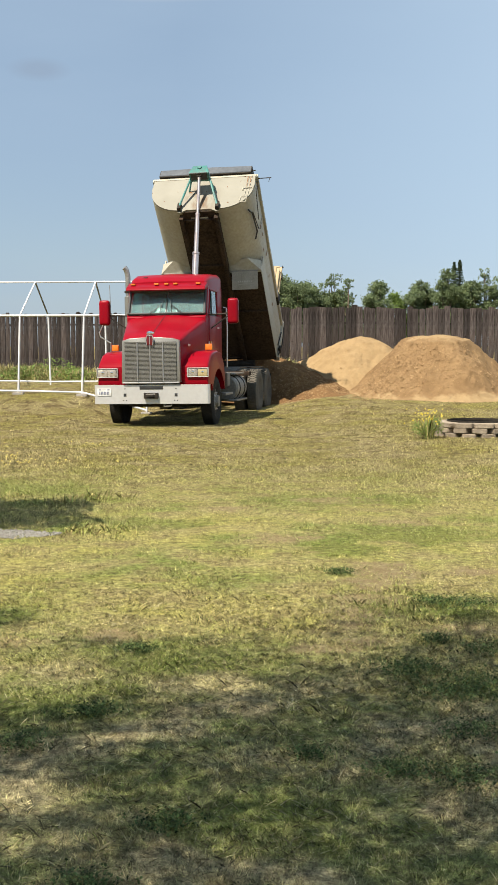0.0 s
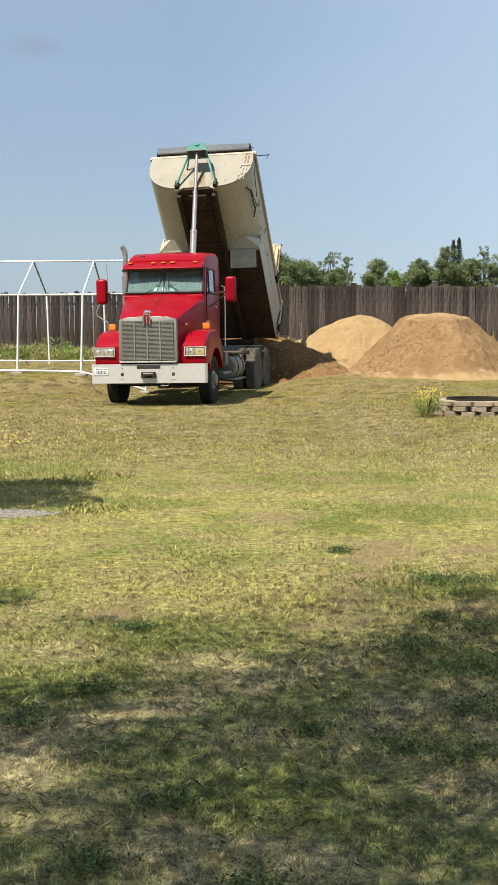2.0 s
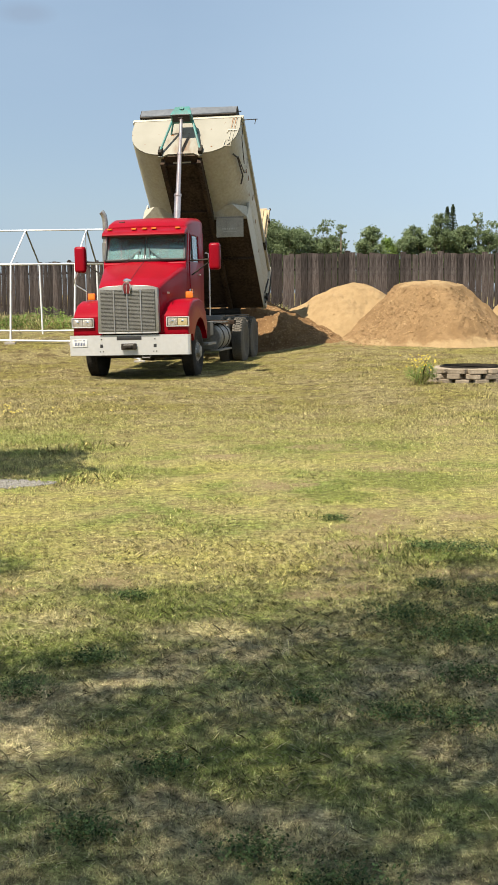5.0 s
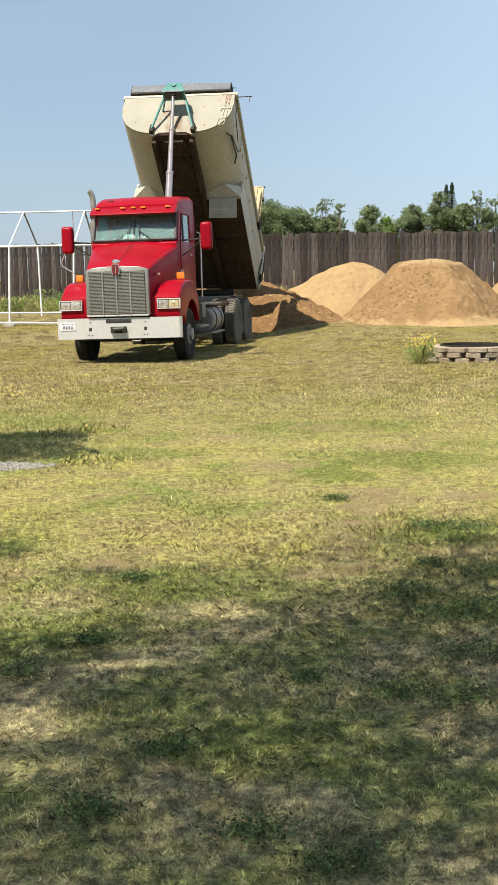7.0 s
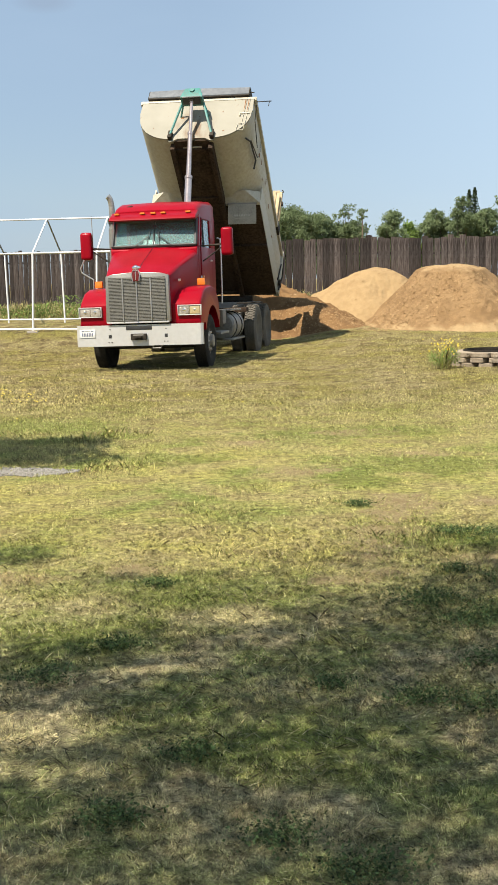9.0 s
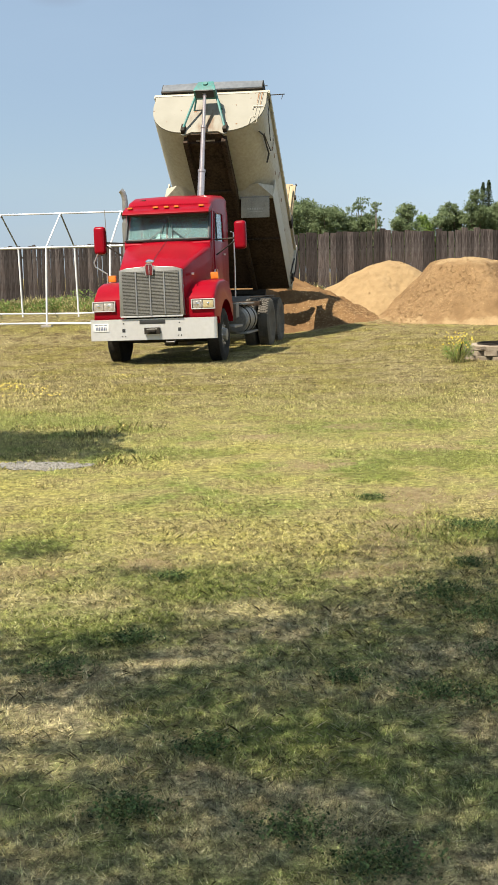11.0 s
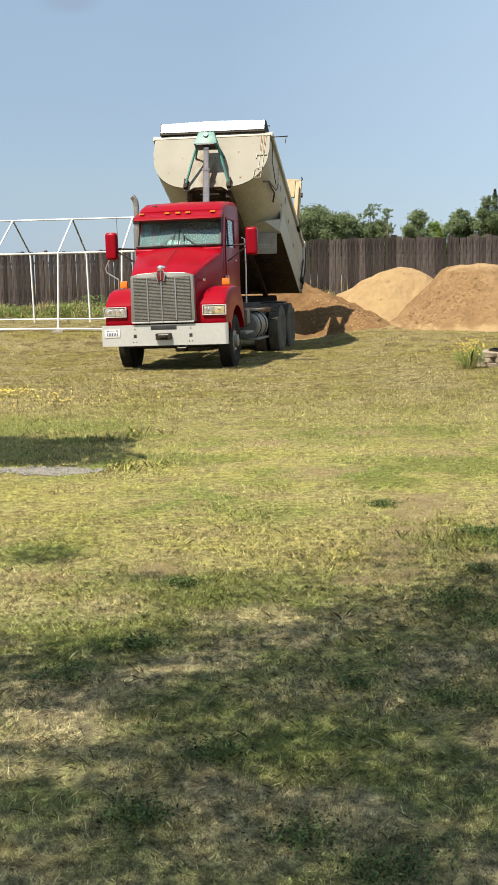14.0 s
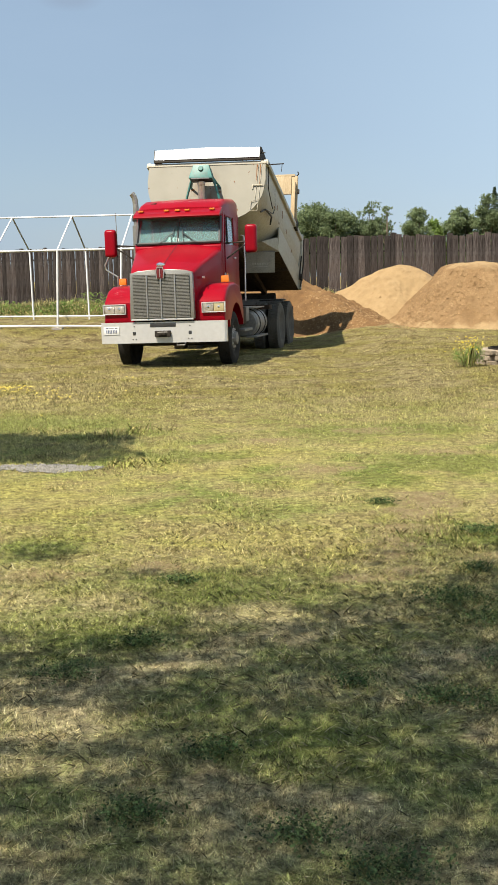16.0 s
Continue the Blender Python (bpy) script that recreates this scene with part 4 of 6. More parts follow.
# ---- ring of wall blocks, with a flowering weed ----
def build_fire_ring():
    ring = base("fire_ring", "round fire ring of dry-laid tan concrete wall blocks", "fire ring")
    cx, cy, r0 = 4.12, 22.45, 0.74
    rr = random.Random(2)

    def block_mesh(w, d, h):
        bm = bmesh.new()
        bmesh.ops.create_cube(bm, size=1, matrix=Matrix.Diagonal((w, d, h, 1)))
        for v in bm.verts:
            if v.co.y > 0:
                v.co.x *= 0.80
            v.co += Vector([rr.uniform(-0.006, 0.006) for _ in range(3)])
        bmesh.ops.bevel(bm, geom=bm.edges[:], offset=0.012, segments=1, affect="EDGES")
        me = bpy.data.meshes.new("block")
        bmesh.ops.recalc_face_normals(bm, faces=bm.faces[:])
        bm.to_mesh(me)
        bm.free()
        me.materials.append(BLOCK)
        return me
    for course, (h, gap, count) in enumerate(((0.088, 0.05, 13), (0.088, 0.05, 13), (0.092, 0.006, 12))):
        w = 2 * math.pi * r0 / count - gap
        kinds = [block_mesh(w, 0.20, h) for _ in range(3)]
        for k in range(count):
            a = 2 * math.pi * (k + 0.5 * (course % 2)) / count + rr.uniform(-0.02, 0.02)
            ob = new("block", rr.choice(kinds))
            ob.parent = ring
            ob.matrix_basis = Matrix.Translation((cx + math.cos(a) * (r0 - 0.09), cy + math.sin(a) * (r0 - 0.09), 0.03 + course * 0.09)) @ pose(0, 0, 0, rr.uniform(-1.5, 1.5), rr.uniform(-1.5, 1.5), math.degrees(a) + 90 + 180)
    part("liner", lathe([(0.24, 0.545), (0.285, 0.545), (0.287, 0.53), (0.24, 0.53)], 32, "z", (cx, cy, 0)), DARK, ring, "rusty black steel liner rim")
    part("ring_bed", lathe([(0.0, 0.58), (0.10, 0.5), (0.12, 0.05)], 24, "z", (cx, cy, 0)), DARK, ring, "dark bed inside the ring")


def build_flowering_weed():
    plant = base("flowering_weed", "bushy green weed with small yellow flowers beside the fire ring", "plant")
    cx, cy = 3.13, 21.75
    k = 90
    x, y = cx + rng.normal(0, 0.09, k), cy + rng.normal(0, 0.09, k)
    ob = blades("stem", x, y, rng.uniform(0.2, 0.5, k), np.full(k, 0.007), np.abs(rng.normal(0.35, 0.25, k)), WEED, "thin green stems", "plant")
    ob.parent = plant
    del ob["category"]
    g = np.random.default_rng(8)
    clumps = [(cx + g.normal(0, 0.10), cy + g.normal(0, 0.09), g.uniform(0.06, 0.34), g.uniform(0.06, 0.12)) for _ in range(22)]
    ob = fast_mesh("foliage", leaf_cloud(g, clumps, 2000, 0.014), 4, LEAF_Y)
    ob.parent = plant
    q = []
    for c in np.stack([cx + g.normal(0, 0.15, 60), cy + g.normal(0, 0.12, 60), g.uniform(0.22, 0.52, 60)], 1):
        s = g.uniform(0.009, 0.017)
        q.append([c + np.array([math.cos(j * 1.047) * s, 0.4 * s * (-1) ** j, math.sin(j * 1.047) * s]) for j in range(6)])
    ob = tagged(fast_mesh("blossom", np.array(q), 6, YELLOW), "small yellow flower heads", kind="stuff")
    ob.parent = plant


# ---- trees ----
def leaf_cloud(g, clumps, per, size):
    """Leaves as small quads round clump centres (x, y, z, radius), turned a little to the light."""
    q = []
    for cx, cy, cz, cr in clumps:
        k = int(per * max(0.16, cr) ** 2 * 1.6)
        c = g.normal(0, 0.48, (k, 3)) * cr * np.array([1, 1, 0.8]) + np.array([cx, cy, cz])
        s = g.uniform(0.5, 1.3, k)[:, None] * size
        w = g.normal(0, 1, (k, 3)) - 0.85 * np.array(SUN_WAY)
        w /= np.linalg.norm(w, axis=1)[:, None]
        u = np.cross(w, g.normal(0, 1, (k, 3)))
        u /= np.linalg.norm(u, axis=1)[:, None]
        v = np.cross(w, u)
        q.append(np.stack([c - u * s, c - v * s * 0.5, c + u * s, c + v * s * 0.5], 1))
    return np.concatenate(q)


def broad_tree(x, y, h, width, leaf, seed, label, airy=False, per=430, size=0.092, base_z=1.0):
    """A tapered trunk with limbs and a crown of many small leaf clumps in a lobed, uneven outline."""
    g = np.random.default_rng(seed)
    tree = base("tree", label, "tree", "trees beyond the fence")
    width *= 1.3
    top, fork = base_z + h, base_z + h * 0.3
    limbs = [tube([(x, y, base_z - 0.3), (x + g.normal(0, 0.08), y, fork), (x + g.normal(0, 0.15), y, base_z + h * 0.8)], 0.022 * h, 8, 0.004 * h)]
    clumps = []
    lobes = [((0.30 * math.sin(2.4 * k + seed) + g.uniform(-0.08, 0.08)) * width * (1.15 - 0.06 * k), g.uniform(-0.25, 0.25) * width, (0.30 + 0.085 * k) * h, g.uniform(0.24, 0.32) * width) for k in range(8)]
    lobes.append((0.0, 0.0, h - 0.26 * width, 0.26 * width))
    lobes.append((0.05 * width, 0.0, 0.35 * h, 0.45 * width))
    for lx, ly, lz, lr in lobes:
        limbs.append(tube([(x, y, fork + 0.1 * h), (x + lx * 0.6, y + ly * 0.6, base_z + (0.4 * h + lz) / 2), (x + lx, y + ly, base_z + lz)], 0.008 * h, 6, 0.003 * h))
        for _ in range(11 if airy else 18):
            d = g.normal(0, 1, 3)
            d = d / np.linalg.norm(d) * lr * g.uniform(0.45, 1.0)
            cr = lr * (g.uniform(0.22, 0.36) if airy else g.uniform(0.30, 0.5))
            z = min(base_z + lz + d[2] * 0.9, top - cr * 0.5)
            clumps.append((x + lx + d[0], y + ly + d[1], z, cr))
    part("trunk", joined(*limbs), BARK, tree)
    ob = fast_mesh("crown", leaf_cloud(g, clumps, per * (0.75 if airy else 1.0), size), 4, leaf)
    ob.parent = tree
    return tree


def conifer(x, y, h, seed, label, base_z=1.0):
    g = np.random.default_rng(seed)
    tree = base("tree", label, "tree", "trees beyond the fence")
    part("trunk", tube([(x, y, base_z - 0.3), (x, y, base_z + h * 0.98)], 0.02 * h, 8, 0.002 * h), BARK, tree)
    q = []
    z = base_z + h * 0.25
    while z < base_z + h:
        left = base_z + h - z
        r = 0.02 + 0.24 * left ** 0.95
        k = max(6, int(7 + 5 * r))
        for i in range(k):
            a = 6.283 * i / k + g.uniform(-0.35, 0.35)
            rr = r * g.uniform(0.45, 1.15)
            for s in np.linspace(0.1, 1, max(3, int(rr / 0.13))):
                c = np.array([x + math.cos(a) * rr * s, y + math.sin(a) * rr * s, z + 0.10 * rr * s * s - 0.12 * rr * s])
                for _ in range(6):
                    t = a + g.normal(0, 0.8)
                    d = np.array([math.cos(t), math.sin(t), g.normal(0.05, 0.4)]) * 0.11
                    w = np.array([-d[1], d[0], g.normal(0, 0.08)]) * 0.4
                    q.append([c - d * 0.4, c - w, c + d, c + w])
        z += 0.15 if left > 1 else 0.10
    ob = fast_mesh("needles", np.array(q), 4, NEEDLE)
    ob.parent = tree
    return tree


def build_trees():
    rows = (  # x, top, width, kind, seed
        (-1.4, 7.0, 3.4, "dense", 27), (1.1, 7.3, 3.2, "dense", 28), (2.9, 7.75, 3.2, "dense", 31), (4.2, 7.2, 2.6, "dense", 45), (5.5, 7.3, 2.3, "dense", 33), (6.6, 6.6, 2.3, "dense", 39), (7.44, 8.15, 1.9, "airy", 34), (8.70, 7.65, 1.5, "airy", 65),
        (7.9, 6.5, 1.9, "dense", 46), (8.6, 6.3, 1.3, "dense", 53), (11.36, 7.35, 2.1, "dense", 36), (11.2, 6.4, 1.9, "dense", 54), (13.17, 6.35, 1.9, "bright", 37), (14.6, 6.5, 1.6, "dense", 47), (15.45, 7.5, 1.7, "dense", 38), (16.3, 6.8, 2.0, "dense", 48), (17.33, 8.35, 1.6, "dense", 40), (17.6, 7.0, 2.2, "dense", 55),
        (18.9, 6.9, 2.2, "dense", 41), (19.6, 7.3, 1.5, "dense", 56), (20.3, 7.4, 1.5, "dense", 42), (21.1, 8.65, 1.6, "airy", 43), (21.9, 7.0, 1.8, "dense", 57), (22.9, 8.2, 2.0, "airy", 44), (24.4, 7.8, 2.4, "dense", 49), (26.5, 8.0, 2.6, "dense", 50))
    labels = {"dense": "dense grey-green tree beyond the fence", "airy": "thin-crowned grey-green eucalyptus beyond the fence", "bright": "bright green leafy tree beyond the fence"}
    for x, top, w, kind, seed in rows:
        broad_tree(x, 110 + (seed % 5) * 0.8, top - 1.0, w, LEAF_Y if kind == "bright" else LEAF, seed, labels[kind], kind == "airy")
    for x, top, seed in ((18.47, 9.1, 51), (18.97, 9.25, 52)):
        conifer(x, 113, top - 1.0, seed, "dark pointed conifer beyond the fence")


def shade_tree(x, y, shade, x0, x1, y0, y1, z0, z1, count, size, seed, label):
    """A tree out of sight whose leaves hang where, along the sunlight, they shade the lawn by the density shade(x, y)."""
    g = np.random.default_rng(seed)
    tree = base("shade_tree", label, "tree")
    sx, sy = g.uniform(x0, x1, count), g.uniform(y0, y1, count)
    keep = g.uniform(0, 1.3, count) < shade(sx, sy)
    sx, sy = sx[keep], sy[keep]
    n = len(sx)
    z = g.uniform(z0, z1, n)
    c = np.stack([sx + SUN_WAY.x / SUN_WAY.z * z, sy + SUN_WAY.y / SUN_WAY.z * z, z], 1)
    s = g.uniform(0.6, 1.3, n)[:, None] * size
    u, v = g.normal(0, 1, (n, 3)), g.normal(0, 1, (n, 3))
    u /= np.linalg.norm(u, axis=1)[:, None]
    v -= u * (u * v).sum(1)[:, None]
    v /= np.linalg.norm(v, axis=1)[:, None]
    ob = fast_mesh("crown", np.stack([c - u * s, c - v * s * 0.55, c + u * s, c + v * s * 0.55], 1), 4, LEAF)
    ob.parent = tree
    m = c.mean(0)
    limbs = [tube([(x, y, -0.2), (x + 0.1, y + 0.1, z0 * 0.5), (x * 0.8 + m[0] * 0.2, y * 0.8 + m[1] * 0.2, z0 * 0.9), (x * 0.6 + m[0] * 0.4, y * 0.6 + m[1] * 0.4, z1)], 0.2, 10, 0.02)]
    for k in g.integers(0, n, 40):
        e = c[k]
        a = m + (e - m) * 0.15
        limbs.append(tube([a, (a + e) / 2 + np.array([0, 0, 0.15]), e], 0.007, 5, 0.003))
    part("trunk", joined(*limbs), BARK, tree)


def build_shade_trees():
    def near(x, y):
        edge = np.interp(x, (-2.5, -1.0, -0.3, 0.3, 1.0, 1.6, 3.5), (5.3, 5.4, 5.85, 6.2, 6.75, 7.1, 7.6)) + 0.35 * (patchy(x, y, 3.1, 0.8) - 0.5)
        d = (0.95 + 0.12 * patchy(x, y, 1.2, 2.6)) * np.interp(x, (-1, 0, 1), (0.84, 1.0, 1.12)) * np.interp(y, (3.0, 4.2, 5.0, 5.8), (1.8, 1.6, 1.3, 1.05)) * (1 - step(-0.25, 0.35, y - edge))
        d = np.maximum(d, 0.42 * patchy(x, y, 3.4, 4.4) * (1 - step(0.6, 1.4, y - edge)))
        for gx, gy, rx, ry in ((-0.95, 4.38, 0.42, 0.24), (-0.14, 5.83, 0.27, 0.13), (-1.05, 5.72, 0.42, 0.2), (-1.3, 6.15, 0.55, 0.38), (-0.5, 5.06, 0.2, 0.07), (-0.85, 4.0, 0.3, 0.1)):
            d = d * (0.12 + 0.88 * step(0.5, 1.2, np.hypot((x - gx) / rx, (y - gy) / ry)))
        for gx, gy, rx, ry, most in ((-1.5, 7.25, 0.28, 0.32, 0.7), (-0.85, 6.72, 0.3, 0.16, 0.5), (1.36, 7.3, 0.3, 0.25, 0.9)):
            d = np.maximum(d, most * (1 - step(0.5, 1.1, np.hypot((x - gx) / rx, (y - gy) / ry) + 0.4 * (patchy(x, y, 6.0, 2.2) - 0.5))))
        # ragged rim of the crown
        wob = 1.1 * (patchy(x, y, 2.2, 3.3) - 0.5)
        return d * step(0.9, 2.3, y + wob) * step(-2.7, -1.7, x + 0.7 * wob) * (1 - step(2.2, 3.4, x + wob))
    shade_tree(-7.0, 0.6, near, -2.6, 3.6, 0.8, 8.6, 5.2, 6.6, 118000, 0.034, 61, "leafy tree that shades the near lawn")

    def side(x, y):
        q = (((x + 3.3) / 1.72) ** 4 + ((y - 11.95) / 1.12) ** 4) ** 0.25 + 0.35 * (patchy(x, y, 4.0, 1.2) - 0.5)
        return 1.3 * (1 - step(0.75, 1.1, q))
    shade_tree(-7.4, 10.6, side, -5.2, -1.3, 10.6, 13.5, 3.4, 4.0, 26000, 0.05, 62, "small leafy tree beside the lawn")


build_fence()
build_shelter()
POURED = build_heaps()
build_fire_ring()
build_flowering_weed()
build_trees()
build_shade_trees()
build_bank_weeds()
build_gravel()
build_lawn()
build_tufts()
build_dark_weeds()
build_flowers()


# ---- dump truck ----
# truck space: x to its left side, y from the bumper's face towards the tail, z up from the ground
TRUCK = base("dump_truck", "red conventional dump truck with a raised cream tipping box", "truck")
HINGE = (0.035, 8.24, 1.21)
REAR_AXLES, FRONT_AXLE, WHEEL_R = (5.95, 7.27), 1.22, 0.52


def arc(cx, cz, r, a0, a1, n):
    return [(cx + r * math.cos(radians(a0 + (a1 - a0) * i / n)), cz + r * math.sin(radians(a0 + (a1 - a0) * i / n))) for i in range(n + 1)]


def hood_ring(y, w, zt, zb, r, crown=0.03):
    """Half-box section of the hood: sides, rounded shoulders, a crowned top with a centre crease."""
    pts = [(-w - 0.01, y, zb), (-w, y, (zb + zt) / 2)]
    pts += [(-w + r + r * math.cos(radians(a)), y, zt - r + r * math.sin(radians(a))) for a in range(180, 89, -15)]
    for f in (0.66, 0.33, 0.06, 0.0, -0.06, -0.33, -0.66):
        pts.append((-f * (w - r), y, zt + crown * (1 - f * f) + (0.012 if f == 0.0 else 0)))
    pts += [(w - r + r * math.cos(radians(a)), y, zt - r + r * math.sin(radians(a))) for a in range(90, -1, -15)]
    pts += [(w, y, (zb + zt) / 2), (w + 0.01, y, zb)]
    return pts


def build_front():
    # bumper with slot, tow hook, holes and plate
    outline = [(-1.22, 0.10), (-1.215, 0.03), (-1.18, 0.0), (1.18, 0.0), (1.215, 0.03), (1.22, 0.10), (1.20, 0.10), (1.17, 0.03), (-1.17, 0.03), (-1.20, 0.10)]
    bumper = part("bumper", prism(outline, 0.402, 0.795, "z"), CHROME, TRUCK, "wide dull chrome front bumper")
    # dark inside of the slot and holes laid on as black plates
    part("step_slot", box(0.0, 0.004, 0.735, 0.50, 0.02, 0.075, 0.006), BLACK, bumper, "dark slot in the bumper")
    for x in (-0.56, 0.52):
        part("tow_hole", box(x, 0.003, 0.585, 0.06, 0.014, 0.065, 0.003), BLACK, bumper)
        for dz in (0.13, -0.11):
            for dx in ((0,) if dz > 0 else (-0.03, 0.03)):
                part("bolt", lathe([(-0.008, 0.011), (0.004, 0.012), (0.01, 0.002)], 8, "y", (x + dx, 0.0, 0.585 + dz)), DARK, bumper)
    hook = part("tow_coupling", joined(box(0.0, -0.03, 0.57, 0.30, 0.07, 0.12, 0.012), box(0, -0.075, 0.57, 0.14, 0.05, 0.05, 0.01)), DARK, bumper, "black steel tow coupling")
    part("pin", tube([(-0.10, -0.06, 0.60), (0.10, -0.06, 0.60)], 0.012), GREYMETAL, hook)
    plate = part("plate", box(-1.0, -0.006, 0.645, 0.30, 0.008, 0.15, 0.003), PAPER, bumper, "white registration plate with dark bars")
    for k in range(7):
        part("plate_bar", box(-1.096 + k * 0.032, -0.012, 0.630, 0.017, 0.006, 0.062, 0.001), PLATE_INK, plate)
    for x in (-1.09, -0.91):
        part("plate_bar", box(x, -0.012, 0.698, 0.045, 0.006, 0.018, 0.001), PLATE_INK, plate)
    part("plate_bar", box(-1.0, -0.012, 0.700, 0.09, 0.006, 0.008, 0.001), GREYMETAL, plate)
    part("tow_eye", tube([(-0.02 + 0.27, 0.05, 0.40), (0.25, 0.03, 0.35), (0.40, 0.03, 0.35), (0.42, 0.05, 0.40)], 0.012), GREYMETAL, TRUCK)
    part("valance", box(0, 0.25, 0.44, 1.5, 0.3, 0.14, 0.02), DARK, TRUCK)
    # grille: surround, louvres, uprights, badge
    out = [(-0.62, 0.84), (0.62, 0.84), (0.60, 1.70), (0.45, 1.745), (0.0, 1.77), (-0.45, 1.745), (-0.60, 1.70)]
    grille = part("grille", prism(out, -0.02, 0.10, "y", 0.012), GRILLE, TRUCK, "upright polished steel grille with fine louvres")
    part("core", box(0, -0.022, 1.27, 1.09, 0.012, 0.80, 0.002), DARK, grille)
    for i in range(30):
        part("louvre", box(0, -0.034, 0.885 + i * 0.0265, 1.09, 0.020, 0.0165, 0), GRILLE, grille)
    for x in (-0.27, 0.0, 0.27):
        part("upright", tube([(x, -0.052, 0.87), (x, -0.055, 1.66)], 0.014, 8), STEEL, grille)
    part("lower_lip", box(0, -0.01, 0.838, 1.20, 0.06, 0.03, 0.008), CHROME, TRUCK)
    badge = prism([(-0.055, 1.60), (0.055, 1.60), (0.07, 1.72), (0.05, 1.79), (-0.05, 1.79), (-0.07, 1.72)], -0.075, -0.02, "y", 0.008)
    part("badge", badge, BADGE_RED, grille, "dark red enamel shield badge at the grille's top")
    part("badge_rim", joined(tube([(-0.062, -0.078, 1.60), (-0.078, -0.078, 1.72), (-0.055, -0.078, 1.80), (0.055, -0.078, 1.80), (0.078, -0.078, 1.72), (0.062, -0.078, 1.60)], 0.010, 6), tube([(0, -0.08, 1.62), (0, -0.08, 1.78)], 0.008, 6)), STEEL, grille)
    part("ornament", joined(lathe([(-0.07, 0.006), (-0.045, 0.035), (0.0, 0.05), (0.05, 0.035), (0.10, 0.006)], 18, "x", (-0.01, -0.01, 1.85)), lathe([(1.76, 0.03), (1.80, 0.022), (1.84, 0.03)], 14, "z", (0, -0.01, 0))), MIRROR, TRUCK, "bright chrome hood ornament")
    # hood
    rings = [hood_ring(0.10, 0.60, 1.72, 0.86, 0.05, 0.05), hood_ring(0.16, 0.635, 1.765, 0.86, 0.07, 0.045), hood_ring(0.5, 0.70, 1.895, 0.9, 0.085, 0.05), hood_ring(0.95, 0.79, 2.045, 1.0, 0.10, 0.06), hood_ring(1.32, 0.86, 2.165, 1.0, 0.11, 0.07), hood_ring(1.42, 0.87, 2.20, 1.0, 0.11, 0.075)]
    hood = part("hood", loft(rings, True), RED, TRUCK, "glossy red sloping engine hood")
    part("hood_seam", tube([(0, 0.16, 1.824), (0, 0.5, 1.959), (0, 0.95, 2.119), (0, 1.32, 2.249), (0, 1.40, 2.28)], 0.007, 6), BLACK, hood, "dark centre seam of the hood")
    part("hood_badge", box(0.735, 0.34, 1.60, 0.012, 0.17, 0.045, 0.003, None), STEEL, hood)
    # cowl under the windscreen
    part("cowl", prism([(1.38, 1.0), (1.75, 1.0), (1.75, 2.29), (1.46, 2.285), (1.36, 2.22)], -0.87, 0.87, "x", 0.02), RED, TRUCK)
    # fenders with headlamps and turn signals
    arch = arc(FRONT_AXLE, WHEEL_R, 0.63, 168, 12, 14)
    prof = [(0.52, 0.79), (0.135, 0.79), (0.12, 0.86), (0.13, 1.16), (0.20, 1.24), (0.42, 1.40), (0.70, 1.47), (1.15, 1.49), (1.55, 1.43), (1.82, 1.22), (1.94, 0.92), (1.92, 0.74)] + arch[::-1]
    for s in (-1, 1):
        bm = prism(prof, s * 0.58, s * 1.17, "x")
        edges = [e for e in bm.edges if all(abs(abs(v.co.x) - 1.17) < 1e-4 for v in e.verts) and max(v.co.z for v in e.verts) > 0.9]
        bmesh.ops.bevel(bm, geom=edges, offset=0.05, segments=3, profile=0.5, affect="EDGES")
        fender = part("fender", bm, RED, TRUCK, "glossy red front fender")
        part("inner_arch", prism([(0.55, 0.8), (1.9, 0.8), (1.9, 1.1), (0.6, 1.1)], s * 0.50, s * 0.60, "x"), BLACK, TRUCK)
        x = s * 0.96
        frame_ = part("headlamp", joined(*[box(x, 0.115, 1.04 + k * 0.088, 0.45, 0.07, 0.018, 0.006) for k in (-1, 1)], *[box(x + k * 0.216, 0.115, 1.04, 0.018, 0.07, 0.19, 0.006) for k in (-1, 1)]), CHROME, fender, "twin rectangular headlamp in a chrome bezel")
        part("lamp_recess", box(x, 0.13, 1.04, 0.43, 0.04, 0.17, 0.004), DARK, frame_)
        for dx in (-0.10, 0.10):
            warm = s > 0 and dx > 0
            part("lens", box(x + dx, 0.100, 1.04, 0.196, 0.022, 0.150, 0.012), GLINT_LENS if warm else LENS, frame_)
            part("bulb", lathe([(0.085, 0.010), (0.088, 0.024), (0.092, 0.028)], 14, "y", (x + dx, 0, 1.045)), MIRROR, frame_)
        part("turn_signal", box(s * 1.02, 0.95, 1.56, 0.15, 0.07, 0.13, 0.015), AMBER, TRUCK, "amber turn signal on the fender")
    # fender-top mirror arm on the off side
    part("fender_rod", tube([(-1.0, 0.55, 1.47), (-1.0, 0.55, 1.66), (-1.22, 0.52, 1.80), (-1.24, 0.52, 1.88), (-1.16, 0.52, 2.04)], 0.014), STEEL, TRUCK, "bent bright rod on the fender")


